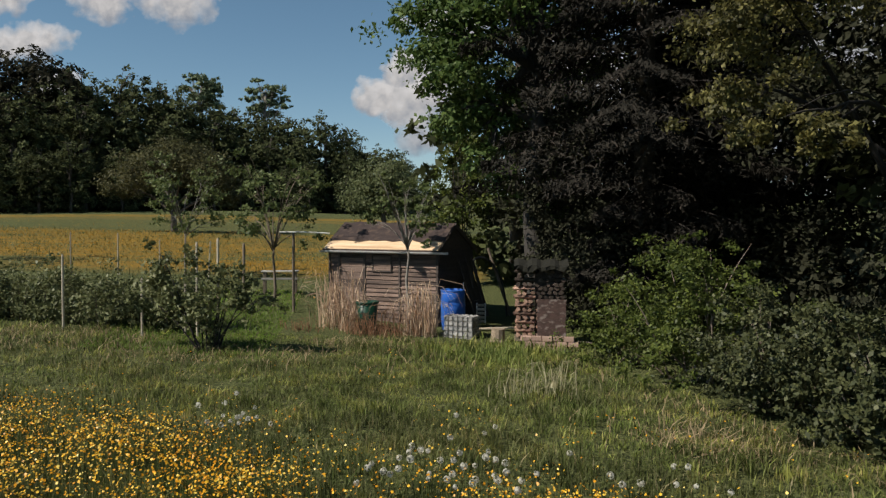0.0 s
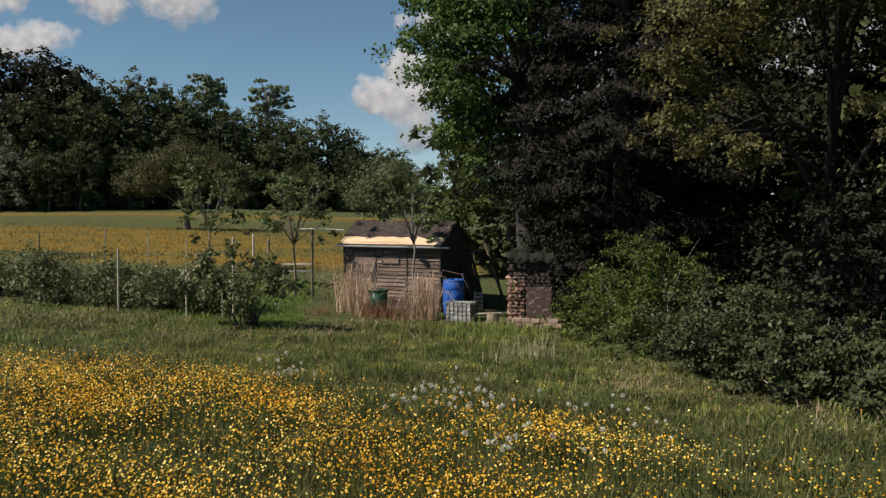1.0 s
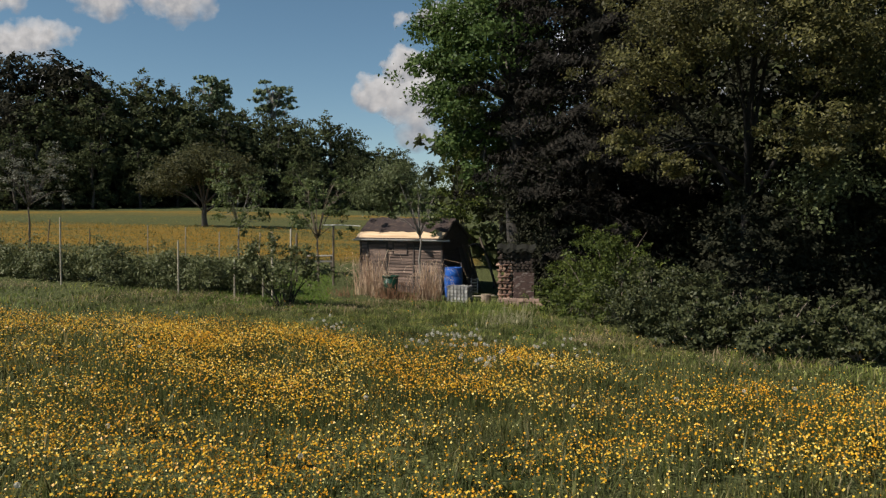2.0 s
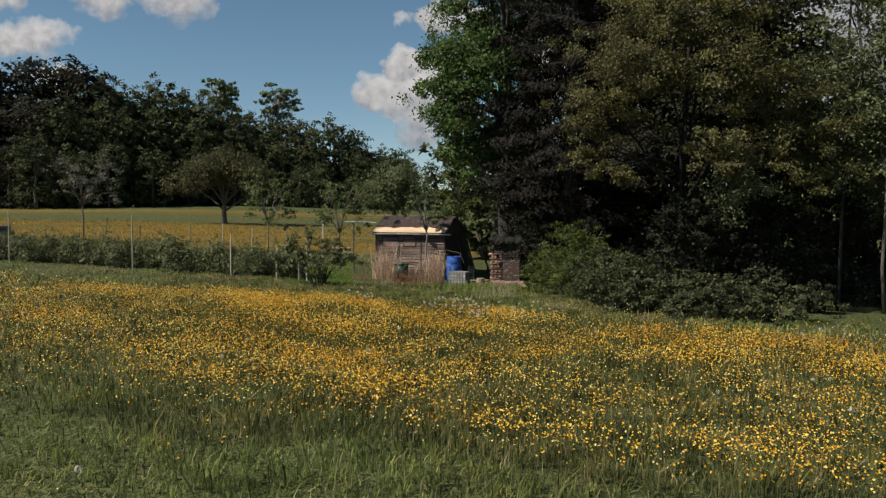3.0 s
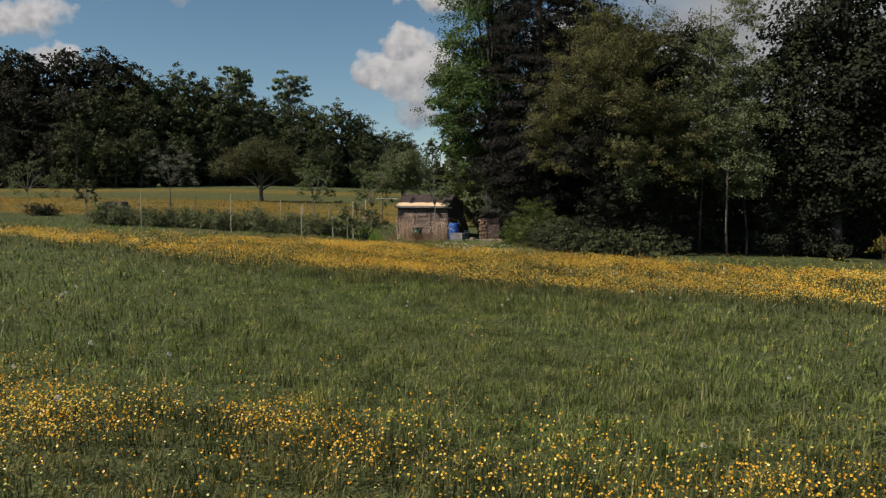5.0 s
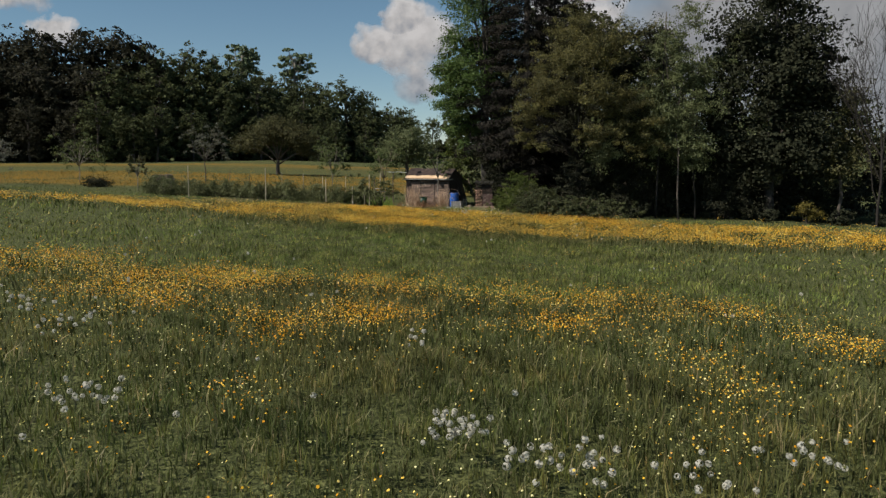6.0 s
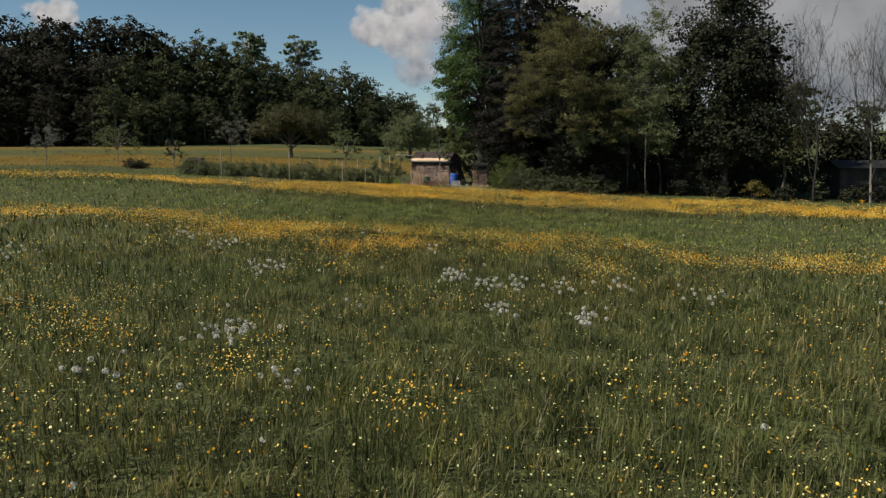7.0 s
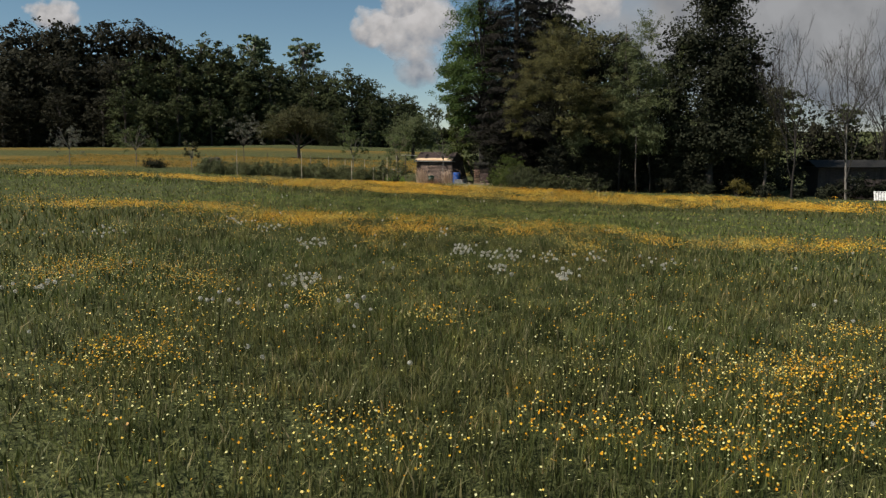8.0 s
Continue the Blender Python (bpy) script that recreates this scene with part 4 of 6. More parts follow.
def billet(x, y, z, length, r, along, parent, mat=None):
    """A split log with an uneven round section; along: 0 shows its end, 1 lies across."""
    bm = bmesh.new()
    n = 8
    ends = []
    for e in (-0.5, 0.5):
        ring = []
        for k in range(n):
            a = 2 * math.pi * k / n
            q = r * (1 + 0.16 * math.sin(2 * a + x * 31) + 0.08 * math.cos(3 * a + z * 17))
            u, v = q * math.cos(a), q * 0.82 * math.sin(a)
            ring.append(bm.verts.new((e * length, u, v) if along else (u, e * length, v)))
        ends.append(ring)
    for k in range(n):
        bm.faces.new((ends[0][k], ends[0][(k + 1) % n], ends[1][(k + 1) % n], ends[1][k]))
    bm.faces.new(ends[0][::-1])
    bm.faces.new(ends[1])
    bmesh.ops.recalc_face_normals(bm, faces=bm.faces)
    ob = part("log", bm, mat or FIREWOOD, parent)
    ob.matrix_basis = pose(x, y, z, rng.normal() * 2, rng.normal() * 2, rng.normal() * 3)
    return ob


# upper logs take the darker copy, which paints the shade over the stack
for lay_ in range(17):
    z = 0.30 + lay_ * 0.084
    if lay_ % 2:
        billet(-0.31 + rng.normal() * .01, 0.04, z, rng.uniform(0.38, 0.44), 0.046, 1, STACK, SHADELOG if lay_ > 11 else None)
        billet(-0.31 + rng.normal() * .01, 0.34, z, rng.uniform(0.38, 0.44), 0.046, 1, STACK, SHADELOG if lay_ > 11 else None)
    else:
        for k in range(3):
            billet(-0.43 + 0.125 * k + rng.normal() * .012, 0.2, z, rng.uniform(0.42, 0.48), rng.uniform(0.04, 0.05), 0, STACK, SHADELOG if lay_ > 11 else None)
    for k in range(5):
        billet(-0.05 + 0.112 * k + (lay_ % 2) * 0.05 + rng.normal() * .008, 0.22 + rng.normal() * .015, z, 0.42, rng.uniform(0.042, 0.056), 0, STACK, SHADELOG if lay_ > 8 else None)
part("core", boxed(0.18, 0.24, 0.85, 0.56, 0.30, 1.36), DARKBOARD, STACK)
for k in range(2):
    part("bearer", boxed(0.0, 0.08 + 0.28 * k, 0.21, 1.02, 0.09, 0.09, bevel=0.008), DARKPOST, STACK)
bm = bmesh.new()
cols = []
for k in range(13):
    x = -0.52 + 1.07 * k / 12
    dz = 0.025 * math.sin(k * 1.7) + rng.normal() * 0.008
    cols.append([bm.verts.new((x, -0.13 + rng.normal() * .02, 1.60 + dz + rng.normal() * .02)), bm.verts.new((x, -0.12 + rng.normal() * .02, 1.68 + dz)), bm.verts.new((x, 0.2, 1.80 + dz)), bm.verts.new((x, 0.52, 1.74 + dz)), bm.verts.new((x, 0.52, 1.71 + dz)), bm.verts.new((x, 0.2, 1.77 + dz)), bm.verts.new((x, -0.095, 1.64 + dz)), bm.verts.new((x, -0.105, 1.60 + dz))])
for a, b_ in zip(cols, cols[1:]):
    for k in range(8):
        bm.faces.new((a[k], b_[k], b_[(k + 1) % 8], a[(k + 1) % 8]))
part("cover", bm, MOSSFELT, STACK, "mossy sheet cover, darkened to hold the stack's shade")
blocks = [brick_mesh("block", 0.20, 0.11, 0.10, s, 0.012) for s in range(3)]
for me in blocks:
    me.materials.append(PALEBRICK)
STUMP = thing("tree_stump", 1.46, 15.3, height(1.46, 15.3) - 0.03, "short sawn tree stump in the grass", "stump")
part("trunk", tube(bmesh.new(), [(0, 0, 0), (0, 0, 0.08), (0.01, 0, 0.30)], [0.19, 0.15, 0.14], 11), LOGEND, STUMP)
BOARD = thing("fallen_board", 1.45, 16.6, height(1.45, 16.6) + 0.03, "pale loose board lying on the ground", "board", rz=12)
part("board", boxed(0, 0, 0.02, 0.95, 0.14, 0.03, bevel=0.004), POSTWOOD, BOARD)
PLATE = thing("rusty_plate", 2.46, 14.56, height(2.46, 14.56) + 0.24, "rusty sheet metal plate leaning on the firewood", "metal sheet", rz=-8)
part("sheet", boxed(0, 0.02, 0.36, 0.56, 0.012, 0.72, Matrix.Rotation(radians(-4), 4, "X")), RUSTPLATE, PLATE)
part("lip", boxed(0, 0.028, 0.72, 0.58, 0.03, 0.03, Matrix.Rotation(radians(-4), 4, "X")), RUSTPLATE, PLATE)
BASEWALL = thing("brick_pile", 2.36, 14.42, height(2.36, 14.42) - 0.04, "low row of pale reddish bricks in the grass", "brick pile", rz=-6)
for iz in range(3):
    for k in range(5):
        piece("brick", blocks[int(rng.integers(3))], BASEWALL, pose(-0.42 + 0.21 * k + (iz % 2) * 0.08, rng.normal() * .015, 0.05 + iz * 0.105, 0, 0, rng.normal() * 3))

# lean-to frame and timber behind the barrel
HOOP = thing("hoop_frame", 1.45, 17.8, height(1.4, 17.8), "black bent pipe hoop leaning by the shed", "hoop frame", rz=25)
for k in range(2):
    part("hoop", tube(bmesh.new(), [(-0.25 + 0.72 * math.sin(a) + 0.16 * k, 0.3 * k, 1.55 * math.cos(a)) for a in np.linspace(-0.3, 1.5, 12)], [0.022] * 12, 7), BLACKPIPE, HOOP)
PROP = thing("timber_prop", 1.75, 18.6, height(1.75, 18.6), "slanting dark timber pole propped up", "pole")
part("pole", tube(bmesh.new(), [(0.3, 0, -0.1), (0, 0, 0.8), (-0.3, 0, 1.7)], [0.04, 0.038, 0.035], 8), DARKPOST, PROP)
LEAN = thing("leaning_boards", 0.95, 18.0, height(0.95, 18.0), "dark boards leaning against the shed end", "boards", rz=-24)
for k in range(5):
    part("board", boxed(0.0, 0.18 * k, 0.85, 0.03, 0.16, 1.75, Matrix.Translation((0.22, 0, 0)) @ Matrix.Rotation(radians(-17 - rng.normal()), 4, "Y")), DARKBOARD, LEAN)
CRATE = thing("wire_crate", 1.22, 17.5, height(1.22, 17.5), "small pale slatted crate beside the shed", "crate", rz=-10)
for k in range(5):
    part("slat", boxed(0, 0, 0.05 + 0.095 * k, 0.20, 0.02, 0.06, bevel=0.004), POSTWOOD, CRATE)
for sx in (-0.1, 0.1):
    part("upright", boxed(sx, 0.02, 0.24, 0.03, 0.02, 0.48), WHITEPAINT, CRATE)


# ---- dry reed clumps, straw tufts ----
def blade_quads(rng, x, y, z, tall, wide, lean=0.35, curl=0.5):
    """Folded blades: root, two shoulders, bent tip."""
    n = len(x)
    a = rng.uniform(0, 2 * np.pi, n)
    d = np.stack([np.cos(a), np.sin(a), np.zeros(n)], 1)
    s = np.stack([-np.sin(a), np.cos(a), np.zeros(n)], 1)
    # turn the flat of most blades broadside at random
    base = np.stack([x, y, z - 0.03], 1)
    le = (lean * np.abs(rng.normal(size=n)) * tall)[:, None]
    up = np.array([0, 0, 1.0])
    mid = base + d * le * 0.35 + up * (tall * rng.uniform(0.42, 0.6, n))[:, None]
    tip = base + d * le * (1 + curl * rng.uniform(0, 1, n))[:, None] + up * (tall * rng.uniform(0.8, 1.0, n))[:, None]
    w = (wide * rng.uniform(0.6, 1.3, n))[:, None] * 0.5
    return np.stack([base, mid + s * w, tip, mid - s * w], 1)


def spike_tris(rng, x, y, z, tall, wide, lean):
    """Straight pointed blades."""
    n = len(x)
    a = rng.uniform(0, 2 * np.pi, n)
    s = np.stack([np.cos(a), np.sin(a), np.zeros(n)], 1) * (wide * rng.uniform(0.4, 0.7, n))[:, None]
    base = np.stack([x, y, z - 0.02], 1)
    off = rng.normal(size=(n, 2)) * (lean * tall)[:, None]
    tip = base + np.stack([off[:, 0], off[:, 1], tall], 1)
    return np.stack([base - s, base + s, tip], 1)


def stalk_clump(name, label, x, y, tall, spread_, n, seed, mat, category="reeds", group=""):
    """Standing dry canes, many bent over at the head."""
    rng = np.random.default_rng(seed)
    t = thing(name, x, y, height(x, y) - 0.02, label, category, group)
    bm = bmesh.new()
    for k in range(n):
        px, py = rng.normal() * spread_ * 0.45, rng.normal() * spread_ * 0.3
        h = tall * rng.uniform(0.55, 1.05)
        a, l_ = rng.uniform(0, 6.28), rng.uniform(0.02, 0.4) * h
        dx, dy = math.cos(a) * l_, math.sin(a) * l_ * 0.6
        bend = rng.uniform(0.06, 0.36) * min(1.0, tall) if rng.uniform() < 0.7 else 0.02
        r = rng.uniform(0.004, 0.010) * min(1.0, 0.3 + tall)
        tube(bm, [(px, py, 0), (px + dx * .4, py + dy * .4, h * .5), (px + dx, py + dy, h), (px + dx * 1.5 + bend * math.cos(a), py + dy, h - bend * .35), (px + dx * 1.6 + bend * 1.4 * math.cos(a), py + dy, h - bend * 1.4)],
             [r, r, r * .9, r * .8, r * .4], 4, cap=False)
    tagged(part("cane", bm, mat, t), kind="stuff")
    m = int(n * 1.6)
    q = blade_quads(rng, rng.normal(size=m) * spread_ * .5, rng.normal(size=m) * spread_ * .33, np.zeros(m), tall * rng.uniform(.25, .9, m), 0.017, 0.5, 1.8)
    tagged(mesh_object("dead_leaf", quads_mesh("dead_leaf", q), mat, t), kind="stuff")
    return t


for x, y, h, s, n, k in ((-2.08, 16.5, 1.3, 0.46, 52, 1), (-1.80, 16.35, 1.1, 0.40, 38, 2), (-0.24, 16.0, 1.2, 0.34, 46, 3), (-0.06, 15.9, 1.05, 0.24, 34, 4), (-1.75, 16.1, 0.7, 0.30, 24, 9)):
    stalk_clump("reed_clump", "tall clump of dry tan reed canes, some bent over", x, y, h, s, n, 200 + k, STRAW, group="dry reed clumps by the shed")
for x, y, h, s, n, k in ((-1.3, 15.6, 0.46, 0.5, 52, 5), (-2.7, 15.8, 0.3, 0.5, 30, 6), (-0.7, 15.6, 0.32, 0.5, 34, 7), (-1.0, 16.3, 0.5, 0.4, 22, 8)):
    stalk_clump("dead_stems", "low tangle of rusty dead stems and weeds", x, y, h, s, n, 200 + k, RUST, category="weeds", group="dead stems by the shed")
for x, y, h, s, n, k in ((1.85, 10.4, 0.46, 0.6, 34, 11), (1.45, 10.0, 0.36, 0.5, 26, 12)):
    stalk_clump("straw_tuft", "tuft of bleached dry grass", x, y, h, s, n, 200 + k, BLEACHED, category="dry grass", group="bleached grass tufts")

# ---- the wood on the shaded side ----
leafy_tree("oak_tree", "tall broadleaf tree with lit green outer boughs", 2.6, 17.9, 7.5, 0.26,
           [(-2.2, -0.4, 6.4, 1.5, 1.5, 1.2), (-2.6, 0, 8.6, 1.3, 1.4, 1.1), (-1.4, -0.8, 7.8, 1.8, 1.6, 1.4), (-1.9, 0.3, 10.6, 1.5, 1.5, 1.3), (-0.8, 0.6, 5.2, 1.5, 1.3, 1.1), (-2.0, 0.2, 4.9, 1.0, 1.0, 0.7), (-0.4, 1.2, 9.6, 1.8, 1.5, 1.8), (-1.0, 0, 12.6, 1.7, 1.6, 1.6), (-0.2, 0, 15.0, 1.5, 1.5, 1.8), (1.0, 1.6, 7.0, 1.8, 1.6, 2.2), (0.8, 1.6, 11.5, 1.9, 1.8, 2.4), (-0.2, 0.8, 3.9, 1.2, 1.0, 0.9), (-0.9, 0, 17.2, 1.0, 1.0, 1.3), (-1.2, -0.2, 3.9, 0.8, 0.8, 0.6), (0.6, 0.4, 2.6, 1.0, 0.8, 0.8), (1.2, 1.4, 4.6, 1.4, 1.2, 1.5), (-2.9, 0, 7.4, 0.8, 0.9, 0.6)],
           56000, 0.124, OAK, 41, ragged=0.34, clump=60, bark=GREYBARK)


def spruce(label, x, y, tall, wide, n, seed, skirt=1.0):
    """A conifer: whorls of drooping boughs carrying flat sprays of needles."""
    rng = np.random.default_rng(seed)
    t = thing("spruce_tree", x, y, height(x, y) - 0.05, label, "conifer")
    smooth(part("trunk", tube(bmesh.new(), [(0, 0, -0.1), (0, 0, tall * .3), (0.05, 0, tall * .7), (0, 0, tall)], [0.26, 0.2, 0.1, 0.02], 9), BARK, t))
    bm = bmesh.new()
    pts, out = [], []
    nb = 230
    for k in range(nb):
        f = (k + rng.uniform()) / nb
        z = skirt + (tall - skirt) * f ** 1.1
        r = wide * (1 - f) ** 0.62 * rng.uniform(0.7, 1.12) + 0.15
        if z < 3.6:
            r *= 0.55
        a = k * 2.399 + rng.normal() * 0.2
        dirn = np.array([math.cos(a), math.sin(a), 0])
        ts = np.linspace(0, 1, 6)
        line = np.array([[*(dirn[:2] * r * u), z + r * (0.10 * u - 0.42 * u * u + 0.16 * u ** 3)] for u in ts])
        tube(bm, line, [0.028 * (1 - f * .7) * (1 - u * .95) + 0.002 for u in ts], 4)
        m = int(n / nb * (0.75 + 0.8 * math.exp(-((f - 0.28) / 0.25) ** 2)))
        u = rng.uniform(0.12, 1.05, m) ** 0.8
        c = np.array([np.interp(u, ts, line[:, j]) for j in range(3)]).T
        sd = np.array([-dirn[1], dirn[0], 0])
        wv = r * 0.30 * np.sin(np.pi * np.clip(u * 0.85 + 0.1, 0, 1))
        off = rng.uniform(-1, 1, m) * wv
        c = c + sd * off[:, None] - np.array([0, 0, 1.0]) * (np.abs(off) * 0.45 + np.abs(rng.normal(size=m)) * 0.10)[:, None]
        pts.append(c)
        out.append(np.tile(dirn * 0.6 + np.array([0, 0, 0.5]), (m, 1)))
    tagged(part("bough", bm, TWIG, t), kind="stuff")
    p, o = np.concatenate(pts), np.concatenate(out)
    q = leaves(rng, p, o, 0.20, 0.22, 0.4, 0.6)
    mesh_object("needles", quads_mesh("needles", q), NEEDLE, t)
    return t


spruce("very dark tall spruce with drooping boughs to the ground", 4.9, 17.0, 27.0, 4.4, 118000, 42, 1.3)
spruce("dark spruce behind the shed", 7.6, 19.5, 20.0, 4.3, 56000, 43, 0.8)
leafy_tree("maple_tree", "spreading maple with dull yellow-green leaves", 7.0, 10.7, 4.0, 0.11,
           [(-2.6, -1.2, 5.4, 1.5, 1.4, 0.9), (-1.6, -1.6, 6.6, 1.7, 1.5, 1.1), (0.4, -2.0, 6.4, 1.8, 1.5, 1.2), (2.0, -1.4, 6.0, 1.7, 1.5, 1.3), (-0.6, -1.4, 8.0, 1.9, 1.7, 1.2), (1.2, -1.0, 8.8, 1.9, 1.7, 1.3), (-2.9, -0.9, 4.2, 0.9, 0.9, 0.5), (0.0, 0.4, 9.8, 1.6, 1.6, 1.2), (-2.4, -1.8, 3.6, 0.75, 0.6, 0.4), (0.6, -2.5, 4.2, 1.4, 1.0, 0.7), (3.0, -1.5, 4.4, 1.6, 1.3, 1.2), (-2.0, 0, 7.0, 1.3, 1.2, 1.2)],
           84000, 0.072, MAPLE, 44, ragged=0.55, clump=110, bark=TWIG, limbs=9, tight=0.10)
for k, (x, y, h, n) in enumerate(((10.9, 9.5, 10.2, 17000), (12.0, 9.2, 11.4, 20000), (13.0, 9.6, 9.6, 14000))):
    rng = np.random.default_rng(450 + k)
    lobes = [(rng.normal() * 1.15, rng.normal() * 0.5, h * (0.30 + 0.66 * (j + 0.5) / 11), 1.25 - 0.05 * j, 1.0 - 0.04 * j, 1.0) for j in range(11)]
    leafy_tree("birch_tree", "slender pale-stemmed tree with thin grey-green spring leaves", x, y, h * 0.92, 0.04, lobes, n, 0.090, WILLOW, 45 + 10 * k, group="slender trees at the wood's edge", bark=BARK if k == 1 else TWIG, ragged=0.6, clump=40, lean=(rng.normal() * 0.6, 0.1), fork=0.25, limbs=8)
# shrubs under the trees, their leaf darkened to stand for the shade there
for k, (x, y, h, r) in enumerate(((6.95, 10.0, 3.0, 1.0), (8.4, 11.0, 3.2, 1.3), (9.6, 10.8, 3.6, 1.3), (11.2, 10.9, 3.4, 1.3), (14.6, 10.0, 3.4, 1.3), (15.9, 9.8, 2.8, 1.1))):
    bush("understorey_shrub", "tall shrub under the wood, the shade coloured into its leaves", x, y,
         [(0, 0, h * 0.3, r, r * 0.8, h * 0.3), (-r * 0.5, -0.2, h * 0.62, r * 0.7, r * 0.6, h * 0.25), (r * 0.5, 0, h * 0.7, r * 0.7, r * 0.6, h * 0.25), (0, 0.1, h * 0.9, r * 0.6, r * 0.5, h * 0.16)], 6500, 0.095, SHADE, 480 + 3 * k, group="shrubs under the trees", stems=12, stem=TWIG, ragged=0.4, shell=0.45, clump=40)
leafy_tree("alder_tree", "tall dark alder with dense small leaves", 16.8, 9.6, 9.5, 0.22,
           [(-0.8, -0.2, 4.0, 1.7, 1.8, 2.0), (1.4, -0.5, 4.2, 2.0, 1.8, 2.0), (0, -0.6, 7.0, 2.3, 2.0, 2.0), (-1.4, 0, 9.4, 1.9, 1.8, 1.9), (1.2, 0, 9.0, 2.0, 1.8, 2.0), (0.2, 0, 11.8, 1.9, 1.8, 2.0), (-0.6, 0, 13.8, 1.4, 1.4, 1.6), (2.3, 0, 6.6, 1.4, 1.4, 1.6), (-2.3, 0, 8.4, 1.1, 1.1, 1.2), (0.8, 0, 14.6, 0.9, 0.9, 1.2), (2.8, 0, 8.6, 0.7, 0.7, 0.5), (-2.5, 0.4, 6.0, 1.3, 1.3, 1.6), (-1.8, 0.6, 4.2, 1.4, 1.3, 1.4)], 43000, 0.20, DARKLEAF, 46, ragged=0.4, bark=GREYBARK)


def bare_tree(label, x, y, tall, r, seed, depth=5, spread_=0.42):
    """A leafless tree: trunk, limbs and twigs forking five times."""
    rng = np.random.default_rng(seed)
    t = thing("bare_tree", x, y, height(x, y) - 0.05, label, "tree", "bare trees")
    trunk, limbs = bmesh.new(), bmesh.new()

    def grow(bm, p, d, ln, rad, lev):
        n = 4 if lev < 3 else 2
        pts = [p]
        for k in range(n):
            d = (d + Vector(rng.normal(size=3)) * 0.06 + Vector((0, 0, 0.04))).normalized()
            pts.append(pts[-1] + d * ln / n)
        tube(bm, pts, [rad * (1 - 0.45 * k / n) for k in range(n + 1)], (6, 6, 4, 4, 3, 3, 3)[lev], cap=False)
        if lev >= depth:
            return
        for k in range((8, 4, 4, 3, 2, 2)[lev]):
            i = int(rng.integers(1, n + 1)) if k else n
            nd = (d + Vector(rng.normal(size=3)) * spread_ + Vector((0, 0, 0.25))).normalized()
            grow(limbs, pts[i], nd, ln * rng.uniform(0.5, 0.72), max(rad * 0.44, 0.0065), lev + 1)

    grow(trunk, Vector((0, 0, -0.1)), Vector((0, 0, 1)), tall * 0.5, r, 0)
    smooth(part("trunk", trunk, PALEBARK if seed == 52 else TWIG, t))
    tagged(part("twig", limbs, GREYBARK if seed == 52 else TWIG, t), kind="stuff")
    return t


bare_tree("leafless grey tree with fine upright twigs", 21.1, 7.2, 9.4, 0.07, 51, spread_=0.34)
bare_tree("leafless pale tree at the edge of the wood", 25.0, 8.2, 9.8, 0.08, 52)
bare_tree("leafless tree behind the hedge", 30.0, 13.0, 9.0, 0.08, 54)
leafy_tree("young_ash", "young tree with dull olive leaves", 20.0, 8.8, 4.5, 0.08, [(-0.4, 0, 4.4, 1.1, 1.0, 1.6), (0.4, 0, 6.2, 0.9, 0.9, 1.5), (0, 0, 3.0, 1.3, 1.2, 1.2), (1.0, 0.2, 4.6, 0.9, 0.9, 1.3)], 8500, 0.12, OLIVE, 55, ragged=0.4)
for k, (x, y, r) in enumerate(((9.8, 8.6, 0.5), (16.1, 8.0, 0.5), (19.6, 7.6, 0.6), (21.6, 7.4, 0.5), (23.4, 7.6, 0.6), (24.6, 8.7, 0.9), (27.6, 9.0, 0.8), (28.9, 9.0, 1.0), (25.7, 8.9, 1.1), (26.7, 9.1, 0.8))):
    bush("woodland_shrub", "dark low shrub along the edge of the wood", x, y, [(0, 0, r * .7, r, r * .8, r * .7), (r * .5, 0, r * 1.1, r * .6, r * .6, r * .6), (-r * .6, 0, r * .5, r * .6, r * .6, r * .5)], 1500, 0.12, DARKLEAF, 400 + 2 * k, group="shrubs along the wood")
bush("golden_shrub", "small shrub with golden yellow leaves", 18.0, 8.0, [(0, 0, 0.8, 0.7, 0.6, 0.55), (0.4, 0, 0.6, 0.5, 0.5, 0.4)], 1300, 0.10, YELLOWLEAF, 56)

leafy_tree("hazel_tree", "small hazel with fresh yellow-green leaves behind the shed", 0.95, 23.5, 1.6, 0.06, [(-0.3, 0, 2.2, 0.7, 0.7, 0.6), (0.4, 0, 2.6, 0.7, 0.7, 0.7), (0, 0, 1.5, 0.8, 0.7, 0.5), (0.2, 0, 3.3, 0.5, 0.5, 0.5), (-0.7, 0, 3.0, 0.55, 0.5, 0.7), (-0.4, 0.1, 4.2, 0.55, 0.5, 0.7), (0.3, 0, 4.6, 0.6, 0.6, 0.6), (-0.8, 0, 2.0, 0.5, 0.5, 0.6)], 4600, 0.12, LUSH, 57, ragged=0.4)

